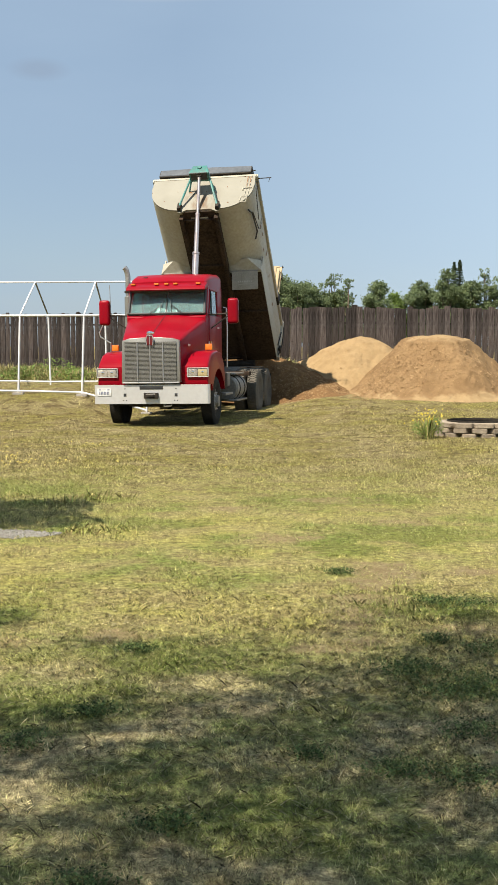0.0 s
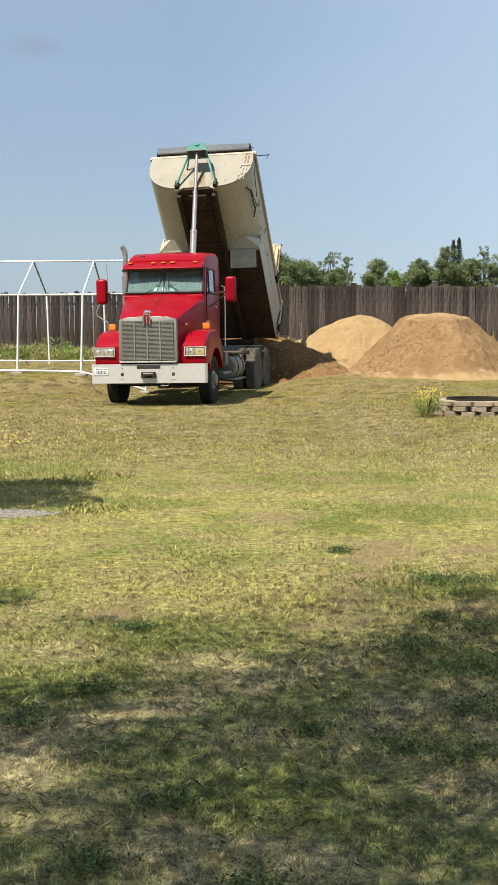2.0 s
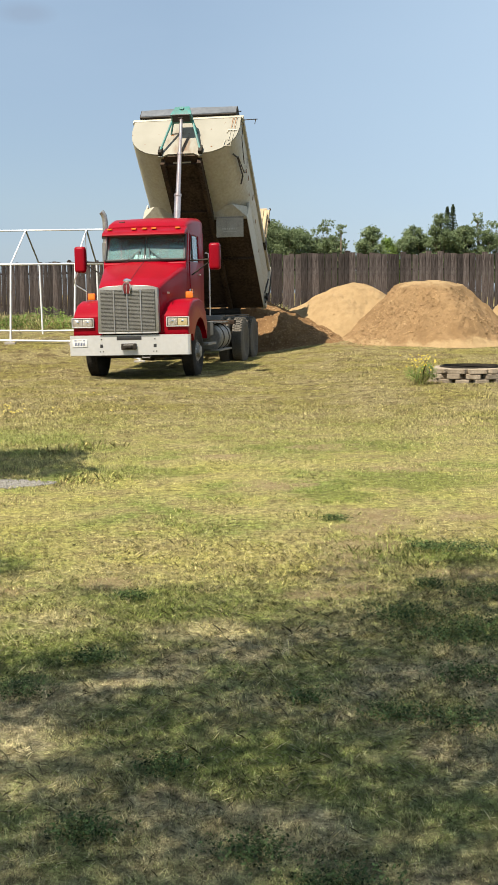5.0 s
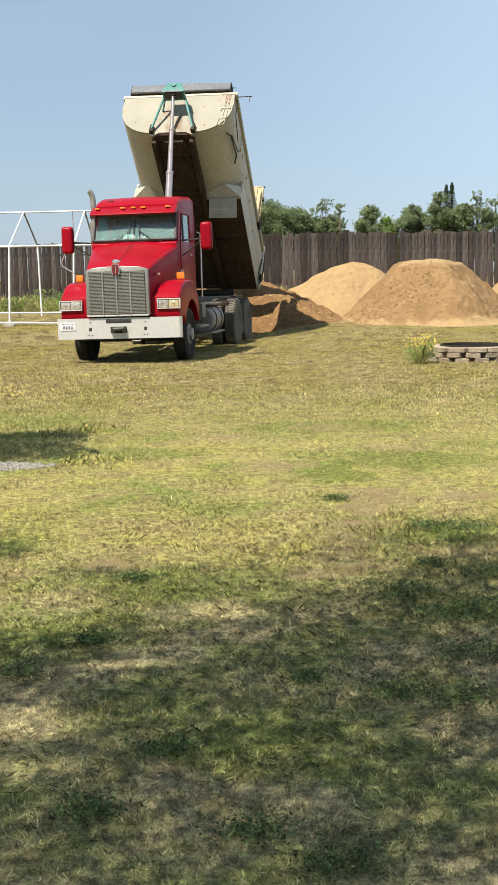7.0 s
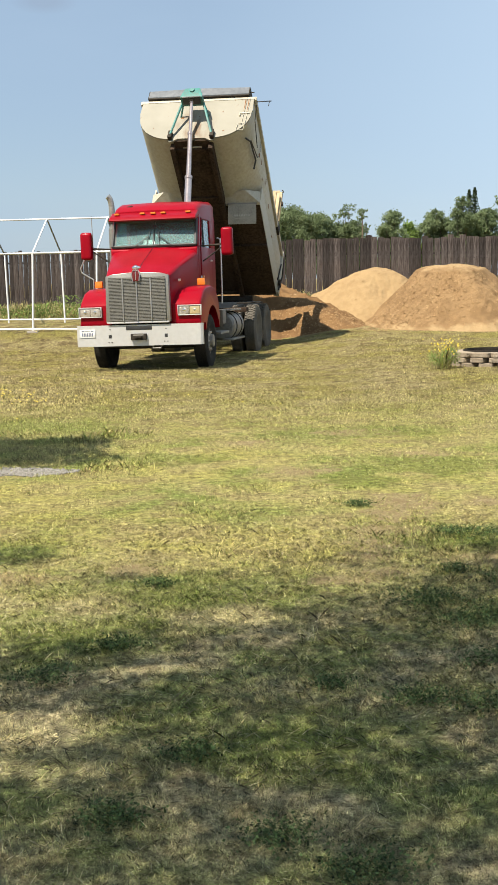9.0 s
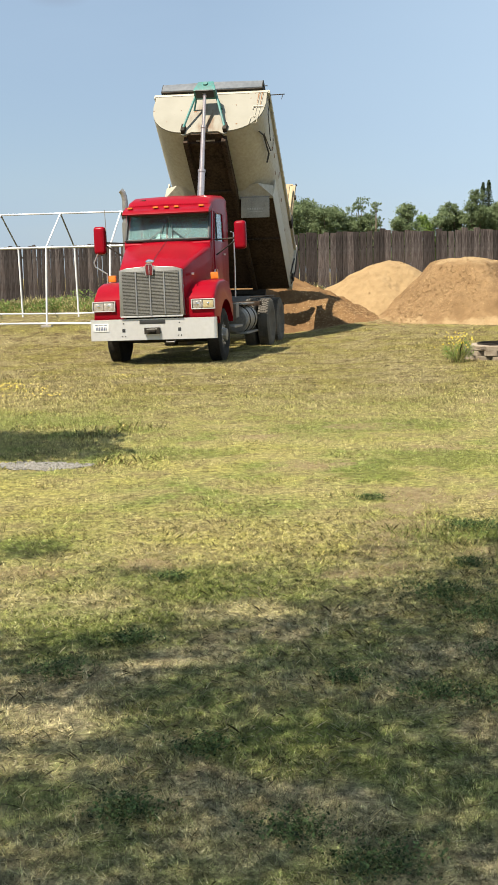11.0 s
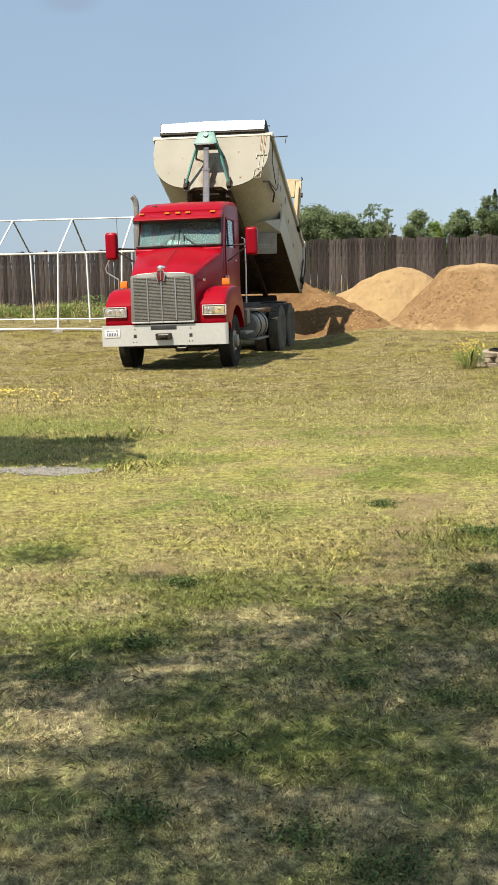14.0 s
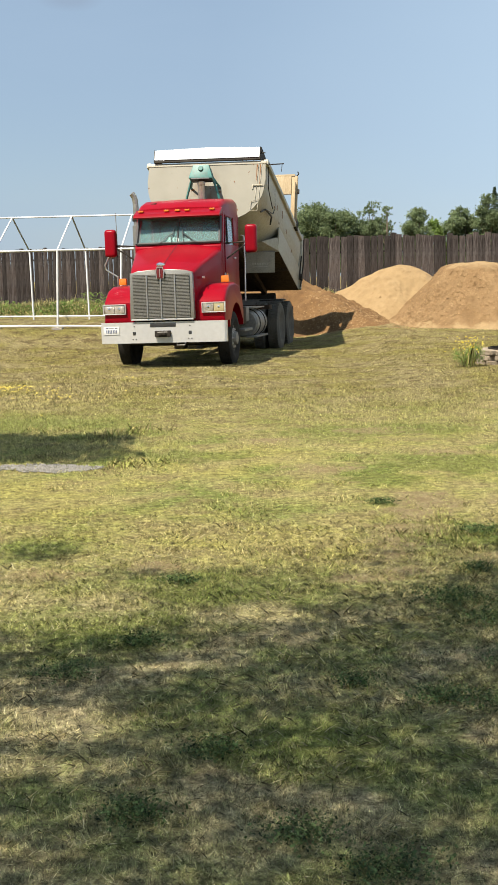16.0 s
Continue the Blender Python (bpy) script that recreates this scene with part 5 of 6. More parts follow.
def build_cab():
    w = 0.88
    body = [(1.46, 1.0), (3.04, 1.0), (3.06, 1.06), (3.06, 2.24), (1.50, 2.24), (1.46, 2.2)]
    cab = part("cab", prism(body, -w, w, "x", 0.025), RED, TRUCK, "red two-door steel cab")
    # roof with visor
    def roof_ring(y, hw, z0, z1, r=0.10):
        pts = [(-hw, y, z0)] + [(-hw + r + r * math.cos(radians(a)), y, z1 - r + r * math.sin(radians(a))) for a in range(180, 89, -15)]
        pts += [(0, y, z1 + 0.02)]
        pts += [(hw - r + r * math.cos(radians(a)), y, z1 - r + r * math.sin(radians(a))) for a in range(90, -1, -15)] + [(hw, y, z0)]
        return pts
    roof = part("roof", loft([roof_ring(1.58, 0.83, 2.84, 2.97, 0.06), roof_ring(1.70, 0.85, 2.84, 3.06, 0.10), roof_ring(2.05, 0.88, 2.80, 3.15, 0.13), roof_ring(2.9, 0.88, 2.78, 3.19, 0.13), roof_ring(3.04, 0.87, 2.78, 3.16, 0.11), roof_ring(3.07, 0.85, 2.78, 3.10, 0.08)]), RED, TRUCK, "raised red cab roof")
    vis = [(1.60, 2.96), (1.36, 2.86), (1.30, 2.80), (1.315, 2.775), (1.40, 2.79), (1.62, 2.83)]
    visor = part("sun_visor", prism(vis, -0.87, 0.87, "x", 0.008), RED, TRUCK, "red sun visor over the windscreen")
    for x in (-0.74, -0.22, 0.0, 0.20, 0.70):
        part("marker_lamp", box(x, 1.45, 2.925, 0.10, 0.07, 0.035, 0.012), AMBER, visor)
    part("roof_horn", tube([(-0.62, 1.78, 3.07), (-0.5, 1.74, 3.08)], 0.022, 8), DARK, roof)
    # windscreen: frame, two panes, divider
    def ws(x, f, d=0.0):
        return Vector((x, 1.40 + 0.20 * f - d, 2.285 + 0.50 * f))
    fr = [tube([ws(-0.84, 0), ws(-0.825, 1)], 0.035, 6), tube([ws(0.84, 0), ws(0.825, 1)], 0.035, 6), tube([ws(-0.84, 0), ws(0, 0, 0.04), ws(0.84, 0)], 0.028, 6), tube([ws(-0.825, 1), ws(0, 1, 0.04), ws(0.825, 1)], 0.03, 6)]
    wind = part("windscreen", joined(*fr), BLACK, TRUCK, "two-pane windscreen in a black rubber seal")
    part("divider", tube([ws(0, 0, 0.04), ws(0, 1, 0.04)], 0.014, 6), BLACK, wind)
    for s in (-1, 1):
        a, b, c, d = ws(s * 0.02, 0, 0.04), ws(s * 0.82, 0), ws(s * 0.805, 1), ws(s * 0.02, 1, 0.04)
        off = Vector((0, 0.008, 0.003))
        pane = part("pane", loft([[a, b, c, d], [a + off, b + off, c + off, d + off]]), GLASS, wind, "greenish dusty windscreen pane")
        pane.visible_shadow = False
        x = s * 0.10
        arm = part("wiper", joined(tube([ws(x + s * 0.03, 0.02, 0.07), ws(x, 0.42, 0.075)], 0.009, 6), tube([ws(x - s * 0.02, 0.62, 0.07), ws(x, 0.40, 0.07), ws(x + s * 0.26, 0.02, 0.06)], 0.009, 6)), BLACK, wind)
        # pillars and doors
        part("pillar", loft([[(s * 0.885, 1.44, 2.22), (s * 0.845, 1.40, 2.22), (s * 0.845, 1.50, 2.22), (s * 0.885, 1.56, 2.22)], [(s * 0.87, 1.66, 2.88), (s * 0.83, 1.60, 2.88), (s * 0.835, 1.70, 2.88), (s * 0.87, 1.76, 2.88)]]), RED, TRUCK)
        part("rear_pillar", box(s * 0.84, 2.82, 2.53, 0.07, 0.46, 0.66, 0.015), RED, TRUCK)
        door = part("door", box(s * 0.885, 2.12, 1.66, 0.03, 0.98, 1.16, 0.012), RED, TRUCK, "red cab door")
        sf = [tube([(s * 0.875, 1.70, 2.24), (s * 0.855, 1.86, 2.80)], 0.018, 6), tube([(s * 0.875, 2.58, 2.24), (s * 0.855, 2.58, 2.80)], 0.018, 6), tube([(s * 0.855, 1.86, 2.80), (s * 0.855, 2.58, 2.80)], 0.018, 6)]
        part("window_frame", joined(*sf), RED, door)
        g = part("side_window", loft([[(s * q, 1.72, 2.24), (s * q, 2.57, 2.24), (s * (q - 0.02), 2.57, 2.80), (s * (q - 0.02), 1.87, 2.80)] for q in (0.872, 0.866)]), GLASS, door)
        g.visible_shadow = False
        part("quarter_bar", tube([(s * 0.88, 1.95, 2.24), (s * 0.86, 1.98, 2.80)], 0.014, 6), BLACK, door)
        part("door_handle", box(s * 0.915, 2.46, 1.98, 0.03, 0.16, 0.035, 0.008), STEEL, door)
        part("door_lamp", box(s * 0.915, 1.68, 1.62, 0.03, 0.12, 0.13, 0.02), AMBER, TRUCK, "amber side lamp")
        part("door_disc", lathe([(0, 0.05), (0.012, 0.05), (0.018, 0.02)], 14, "x", (s * 0.90 - (0.018 if s < 0 else 0), 1.53, 1.63)), STEEL, TRUCK)
        # mirror on its arms
        mir = part("mirror", box(s * 1.43, 1.58, 2.33, 0.235, 0.17, 0.55, 0.078, None, 5), RED, TRUCK, "tall red mirror housing")
        part("mirror_glass", box(s * 1.43, 1.668, 2.33, 0.19, 0.008, 0.48, 0.02), STEEL, mir)
        part("mirror_arm", joined(tube([(s * 0.90, 1.62, 2.26), (s * 1.36, 1.60, 2.27)], 0.014, 8), tube([(s * 0.92, 1.66, 1.96), (s * 1.34, 1.60, 2.24)], 0.014, 8), tube([(s * 0.9, 1.9, 2.26), (s * 1.34, 1.6, 2.29)], 0.012, 8)), DARK, mir)
        # grab rail and steps
        part("grab_rail", joined(tube([(s * 0.98, 3.12, 1.10), (s * 0.99, 3.12, 1.9), (s * 0.98, 3.12, 2.44), (s * 0.92, 3.09, 2.46)], 0.016, 8)), STEEL, TRUCK, "upright chrome grab rail")
        part("step", box(s * 0.99, 2.55, 0.52, 0.30, 0.85, 0.05, 0.012), GREYMETAL, TRUCK, "bare metal cab step")
        part("battery_box", box(s * 0.86, 2.5, 0.80, 0.34, 0.80, 0.36, 0.03), DARK, TRUCK)
    part("antenna", tube([(-1.30, 1.60, 2.12), (-1.305, 1.60, 2.55), (-1.315, 1.60, 2.93)], 0.008, 6), GREYMETAL, TRUCK, "thin grey whip aerial beside the mirror")
    part("back_panel", box(0, 3.045, 2.53, 1.76, 0.03, 0.70, 0.01), RED, TRUCK)
    # inside
    part("dashboard", box(0, 1.62, 2.18, 1.70, 0.30, 0.20, 0.05), SEAT, TRUCK)
    for x0, x1, f0, f1 in ((-0.26, 0.02, 0.05, 0.22), (0.05, 0.24, 0.04, 0.15)):
        sheet = [ws(x0, f0, -0.04), ws(x1, f0 + 0.02, -0.04), ws(x1 - 0.03, f1, -0.04), ws(x0 + 0.05, f1 + 0.03, -0.04)]
        part("paper", loft([sheet, [q + Vector((0, 0.004, 0)) for q in sheet]]), PAPER, TRUCK, "white paper lying behind the windscreen")
    for s in (-1, 1):
        part("seat", joined(box(s * 0.45, 2.45, 1.95, 0.5, 0.5, 0.2, 0.06), box(s * 0.45, 2.72, 2.3, 0.48, 0.14, 0.75, 0.06)), SEAT, TRUCK)
    part("steering_wheel", tube([(0.45 + 0.21 * math.cos(a), 1.88 + 0.08 * math.sin(a), 2.24 + 0.19 * math.sin(a)) for a in np.linspace(0, 6.2832, 21)], 0.016, 6), BLACK, TRUCK)
    # exhaust stack
    x, y = -1.35, 3.22
    bend = [(x, y, 1.2), (x, y, 2.9), (x, y, 3.18), (x - 0.006, y - 0.01, 3.27), (x - 0.02, y - 0.02, 3.34), (x - 0.042, y - 0.035, 3.39), (x - 0.07, y - 0.05, 3.42)]
    stack = part("exhaust_stack", tube(bend, 0.060, 14), STACK, TRUCK, "dull chrome exhaust stack with a curved tip")
    part("heat_shield", lathe([(1.3, 0.085), (2.75, 0.085), (2.76, 0.06)], 18, "z", (x, y, 0)), GRILLE, stack)
    part("clamp", box(x, y, 2.86, 0.14, 0.14, 0.05, 0.01), DARK, stack)


def build_chassis():
    for s in (-1, 1):
        part("frame_rail", box(s * 0.42, 4.4, 0.86, 0.09, 7.7, 0.28, 0.01), DARK, TRUCK)
    for y in (3.3, 4.4, 5.3, 6.6, 7.9):
        part("cross_member", box(0, y, 0.86, 0.82, 0.12, 0.20, 0.01), DARK, TRUCK)
    for y in REAR_AXLES:
        part("rear_axle", joined(lathe([(-1.0, 0.09), (-0.3, 0.10), (-0.22, 0.24), (0.22, 0.24), (0.3, 0.10), (1.0, 0.09)], 16, "x", (0, y, WHEEL_R))), DARK, TRUCK)
    part("front_axle", box(0, FRONT_AXLE, 0.46, 1.7, 0.12, 0.12, 0.02), DARK, TRUCK)
    part("oil_pan", box(0, 1.2, 0.62, 0.6, 1.3, 0.36, 0.05), DARK, TRUCK)
    # unseen bulk under the cab, added to keep light off the ground
    part("gearbox_blocker", joined(box(0, 2.6, 0.68, 0.62, 1.6, 0.5, 0.08), box(0, 3.9, 0.62, 0.3, 1.2, 0.3, 0.05)), DARK, TRUCK)
    part("drive_shaft", tube([(0, 4.2, 0.64), (0, 7.2, 0.58)], 0.06, 10), DARK, TRUCK)
    part("radiator_shroud", box(0, 0.42, 0.72, 1.1, 0.5, 0.5, 0.03), DARK, TRUCK)
    # fuel tank with straps along the side, step plate below
    for s in (-1, 1):
        tank = part("fuel_tank", lathe([(3.55, 0.05), (3.56, 0.26), (3.60, 0.30), (4.72, 0.30), (4.76, 0.26), (4.77, 0.05)], 24, "y", (s * 0.84, 0, 0.72)), GREYMETAL, TRUCK, "dusty round metal fuel tank")
        for y in (3.85, 4.45):
            part("strap", lathe([(y - 0.03, 0.306), (y - 0.03, 0.312), (y + 0.03, 0.312), (y + 0.03, 0.306)], 24, "y", (s * 0.84, 0, 0.72)), DARK, tank)
        part("tank_step", box(s * 1.02, 4.1, 0.44, 0.24, 1.35, 0.04, 0.01), GREYMETAL, TRUCK, "bare metal step plate under the tank")
        part("side_box", box(s * 0.80, 3.3, 0.93, 0.36, 0.36, 0.30, 0.02), GREYMETAL, TRUCK)
        part("top_plate", box(s * 0.84, 4.15, 1.05, 0.46, 1.3, 0.03, 0.008), GREYMETAL, TRUCK, "dusty deck plate over the tank")
        part("quarter_fender", box(s * 0.95, 6.6, 1.16, 0.56, 0.5, 0.03, 0.01), DARK, TRUCK)
        part("rear_mud_flap", box(s * 0.92, 8.02, 0.62, 0.58, 0.02, 0.72, 0.005), RUBBER, TRUCK, "black rubber mud flap")
    part("valve_block", joined(box(0.45, 3.45, 1.16, 0.3, 0.2, 0.22, 0.02), tube([(0.5, 3.4, 1.25), (0.62, 3.42, 1.38), (0.55, 3.5, 1.12)], 0.025)), DARK, TRUCK)
    part("hinge_beam", box(0, 8.14, 1.08, 1.9, 0.22, 0.18, 0.02), GREYMETAL, TRUCK, "dusty rear hinge beam")
    part("deck_beam", box(0.35, 5.15, 1.03, 1.6, 0.30, 0.10, 0.01), UNDER, TRUCK)


DUSTY = speckled("dust_grey_rubber", (0.085, 0.077, 0.066), (0.13, 0.117, 0.097), (0.17, 0.15, 0.12), 5, 40, 0.9, 0, 0, 0.2, 0.003)
REAR_R = 0.56


def tyre_bm(half, r, rim):
    prof = [(-half * 0.72, rim), (-half * 0.98, rim + 0.05), (-half, (r + rim) / 2), (-half * 0.93, r - 0.045), (-half * 0.80, r - 0.012), (-half * 0.4, r), (half * 0.4, r), (half * 0.80, r - 0.012), (half * 0.93, r - 0.045), (half, (r + rim) / 2), (half * 0.98, rim + 0.05), (half * 0.72, rim)]
    return lathe(prof, 44, "x")


def wheel(x, y, side, dual):
    """Wheel on its axle: disc, tyre and rim; side is the way the disc faces."""
    half, WHEEL_R = 0.135, (REAR_R if dual else 0.52)
    if dual:
        hub = lathe([(-0.12, 0.04), (-0.11, 0.21), (-0.02, 0.262), (-0.03, 0.25), (-0.105, 0.20), (-0.10, 0.115), (0.04, 0.105), (0.055, 0.03)], 24, "x")
    else:
        hub = lathe([(-0.02, 0.04), (0.06, 0.25), (0.09, 0.24), (0.11, 0.13), (0.17, 0.12), (0.19, 0.03)], 20, "x")
    if side < 0:
        hub.transform(Matrix.Scale(-1, 4, (1, 0, 0)))
    ob = part("wheel", hub, GREYMETAL if dual else HUB, TRUCK, "dual rear wheel with dusty hub" if dual else "front wheel with polished hub")
    ob.matrix_basis = pose(x, y, WHEEL_R)
    offs = (0.0, -side * 0.33) if dual else (0.0,)
    for o in offs:
        t = tyre_bm(half, WHEEL_R - 0.012 if dual else WHEEL_R, 0.29)
        t.transform(Matrix.Translation((o, 0, 0)))
        part("tyre", t, DUSTY if dual else RUBBER, ob, "dusty black truck tyre")
        rim = lathe([(-half * 0.7, 0.295), (-half * 0.7, 0.27), (0.0, 0.24), (half * 0.7, 0.27), (half * 0.7, 0.295)], 32, "x")
        rim.transform(Matrix.Translation((o, 0, 0)))
        part("rim", rim, GREYMETAL if dual else HUB, ob)
        lugs = []
        n = 46
        for k in range(n):
            for row in ((-0.085, -0.03, 0.03, 0.085) if dual else (-0.09, -0.045, 0, 0.045, 0.09)):
                a = 360 / n * (k + (0.5 if abs(row) < 0.06 else 0))
                m = Matrix.Rotation(radians(a), 4, "X") @ Matrix.Translation((o + row, 0, WHEEL_R - 0.006)) @ Matrix.Rotation(radians(25 if row > 0 else -25), 4, "Z")
                lugs.append((m, 0.046 if dual else 0.036, 0.038, 0.022 if dual else 0.012))
        q = []
        cube = np.array([(i, j, h) for i in (-0.5, 0.5) for j in (-0.5, 0.5) for h in (-0.5, 0.5)])
        sides = ((0, 1, 3, 2), (4, 6, 7, 5), (0, 4, 5, 1), (2, 3, 7, 6), (1, 5, 7, 3))
        for m, a, b, c in lugs:
            p = [np.array(m @ Vector((v[0] * a, v[1] * b, v[2] * c))) for v in cube]
            q += [[p[i] for i in f] for f in sides]
        tr = fast_mesh("tread", np.array(q), 4, DUSTY if dual else RUBBER)
        tr.parent = ob
    nuts = []
    for k in range(10):
        a = radians(36 * k)
        nb = lathe([(0.0, 0.018), (0.05, 0.018), (0.055, 0.008)], 6, "x", (0.07 if not dual else -0.11, math.cos(a) * 0.175, math.sin(a) * 0.175))
        if side < 0:
            nb.transform(Matrix.Scale(-1, 4, (1, 0, 0)))
        nuts.append(nb)
    for nb in nuts:
        part("wheel_nut", nb, STEEL, ob)
    if not dual:
        holes = []
        for k in range(10):
            a = radians(36 * k + 18)
            hb = lathe([(0.055, 0.035), (0.098, 0.035), (0.099, 0.002)], 10, "x", (0, math.cos(a) * 0.215, math.sin(a) * 0.215))
            if side < 0:
                hb.transform(Matrix.Scale(-1, 4, (1, 0, 0)))
            holes.append(hb)
        # dark inside of these openings laid on as black discs
        for hb in holes:
            part("hand_hole", hb, BLACK, ob)
    return ob


# yellow sun glint on one headlamp put into the lens colour
GLINT_LENS = speckled("glint_yellow_lens", (0.62, 0.50, 0.26), (0.55, 0.40, 0.16), (0.75, 0.68, 0.5), 25, 90, 0.18, 0.4, 0.8, 0.3, 0.004)
build_front()
build_cab()
# the body rides this much higher on its springs than it is drawn above
for ob in list(TRUCK.children):
    ob.matrix_basis = pose(0, 0, 0.11)
build_chassis()
WHEELS = [wheel(s * 0.995, FRONT_AXLE, s, False) for s in (-1, 1)] + [wheel(s * 1.13, y, s, True) for s in (-1, 1) for y in REAR_AXLES]


# ---- tipping box: its own space has the hinge at the origin, y to the tail, z up from the floor's underside ----
def box_outline(w, top, r, bottom, inner):
    """Half-round tub section, from the top of one side round to the top of the other."""
    left = [(-w, top), (-w - 0.015, top * 0.75)] + [(-w + r - r * math.cos(radians(a)), bottom + r - r * math.sin(radians(a))) for a in range(0, 91, 10)]
    pts = left + [(-inner, bottom)]
    return pts + [(-x, z) for x, z in pts[::-1]]


def build_box():
    W, TOP, FRONT = 1.275, 1.475, -5.0
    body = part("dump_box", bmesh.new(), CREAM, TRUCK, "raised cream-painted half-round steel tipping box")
    out = box_outline(W, TOP, 0.80, 0.24, 0.46)
    inn = box_outline(W - 0.03, TOP + 0.001, 0.77, 0.275, 0.45)
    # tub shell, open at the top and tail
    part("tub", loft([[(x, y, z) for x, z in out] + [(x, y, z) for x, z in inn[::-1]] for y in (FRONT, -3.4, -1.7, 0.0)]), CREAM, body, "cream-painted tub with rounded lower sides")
    hb = [(x, z) for x, z in out]
    hb = hb[:12] + [(-0.52, 0.17), (-0.44, 0.15), (-0.30, 0.24), (0.30, 0.24), (0.44, 0.15), (0.52, 0.17)] + hb[-12:]
    part("headboard", prism(hb, FRONT - 0.035, FRONT + 0.003, "y"), HEADBOARD, body, "cream headboard with scratches and rust runs")
    for s in (-1, 1):
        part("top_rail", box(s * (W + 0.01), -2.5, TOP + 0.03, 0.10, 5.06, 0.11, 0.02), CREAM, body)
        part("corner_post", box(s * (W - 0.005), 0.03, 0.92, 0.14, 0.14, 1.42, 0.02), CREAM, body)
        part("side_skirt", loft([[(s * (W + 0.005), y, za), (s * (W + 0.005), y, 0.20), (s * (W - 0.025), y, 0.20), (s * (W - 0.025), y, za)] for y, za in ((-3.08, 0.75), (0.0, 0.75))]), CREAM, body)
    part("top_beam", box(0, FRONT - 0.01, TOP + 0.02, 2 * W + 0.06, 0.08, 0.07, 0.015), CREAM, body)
    # subframe under the tub, with the shade there put into its colour
    for s in (-1, 1):
        part("sill", box(s * 0.43, -2.45, 0.16, 0.10, 4.9, 0.22, 0.008), UNDER, body)
        # wheel-well plates and their sloping front, with hanging flaps
        part("wheel_well", box(s * 0.87, -1.52, 0.20, 0.80, 3.08, 0.03, 0.006), UNDER, body, "wheel-well plate coloured dark for the shade under the box")
        part("well_bar", box(s * 0.87, -1.75, 0.16, 0.80, 0.06, 0.06, 0.006), UNDER, body)
        part("well_front", loft([[(s * 0.47, -3.30, 0.28), (s * 0.95, -3.42, 0.30), (s * 1.26, -3.2, 0.46), (s * 1.26, -3.06, 0.46), (s * 0.47, -3.06, 0.28)],
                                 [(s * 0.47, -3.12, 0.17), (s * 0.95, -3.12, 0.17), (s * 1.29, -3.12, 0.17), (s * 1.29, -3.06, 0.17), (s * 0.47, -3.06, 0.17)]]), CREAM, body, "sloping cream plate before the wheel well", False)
    part("centre_floor", box(0, -2.5, 0.215, 0.80, 4.98, 0.03, 0), UNDER, body)
    for y in (-4.75, -3.3, -1.8, -0.1):
        part("floor_bearer", box(0, y, 0.18, 0.80, 0.08, 0.07, 0.006), UNDER, body)
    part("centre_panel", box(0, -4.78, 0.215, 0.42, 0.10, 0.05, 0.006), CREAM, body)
    part("hinge_block", box(0, 0.0, 0.02, 1.4, 0.16, 0.16, 0.02), DARK, body)
    # wind deflector of bright sheet over the headboard
    n = 9
    xs = [-1.15 + 2.30 * i / (n - 1) for i in range(n)]
    ring = lambda x: [(x, FRONT - 0.06, 1.60), (x, FRONT - 0.10, 1.64), (x, FRONT - 0.09, 1.86 + 0.035 * (1 - abs(x) / 1.15)), (x, FRONT + 0.04, 1.905 + 0.035 * (1 - abs(x) / 1.15)), (x, FRONT + 0.55, 1.87), (x, FRONT + 0.55, 1.855), (x, FRONT + 0.04, 1.885), (x, FRONT - 0.04, 1.85), (x, FRONT - 0.04, 1.61)]
    tarp = part("deflector", loft([ring(x) for x in xs]), ALU, body, "bright aluminium wind deflector over the headboard")
    tarp.matrix_basis = pose(0, 0, -0.045)
    # dark strip in place of the shaded gap below the sheet
    part("deflector_gap_strip", box(0, FRONT - 0.075, 1.60, 2.32, 0.05, 0.035, 0.006), DARK, tarp)
    for s in (-1, 1):
        part("deflector_end", prism([(FRONT - 0.10, 1.60), (FRONT - 0.09, 1.87), (FRONT + 0.05, 1.915), (FRONT + 0.55, 1.875), (FRONT + 0.5, 1.66)], s * 1.15, s * 1.165, "x"), DARK, tarp)
    # tarp arm stub with hook
    part("tarp_arm", joined(tube([(1.25, FRONT + 0.05, 1.47), (1.66, FRONT + 0.05, 1.48)], 0.012, 6), tube([(1.62, FRONT + 0.05, 1.49), (1.61, FRONT + 0.05, 1.31)], 0.008, 6)), DARK, body, "thin bent tarp arm")
    part("deflector_pin", tube([(1.1, FRONT - 0.02, 1.72), (1.26, FRONT - 0.02, 1.71)], 0.012, 6), DARK, body)
    # lift bracket: teal A-frame from the headboard's foot to the hoist's eye
    eye_y, eye_z = FRONT - 0.47, 1.09
    br = part("lift_bracket", prism([(-0.17, 1.27), (0.17, 1.27), (0.25, 1.01), (0.25, 0.97), (-0.25, 0.97), (-0.25, 1.01)], eye_y - 0.10, eye_y + 0.16, "y", 0.02), TEAL, body, "teal lift bracket and legs")
    part("bracket_eye", box(0, eye_y - 0.01, 0.96, 0.40, 0.20, 0.03, 0.005), BLACK, br)
    part("bracket_boss", lathe([(eye_y - 0.13, 0.05), (eye_y - 0.10, 0.06), (eye_y - 0.08, 0.06)], 12, "y", (0, 0, 1.18)), TEAL, br)
    for s in (-1, 1):
        part("leg", tube([(s * 0.20, eye_y + 0.05, 1.13), (s * 0.46, FRONT - 0.12, 0.30)], 0.028, 6), TEAL, br)
        part("leg_shoe", box(s * 0.47, FRONT - 0.08, 0.30, 0.09, 0.12, 0.22, 0.015), DARK, br)
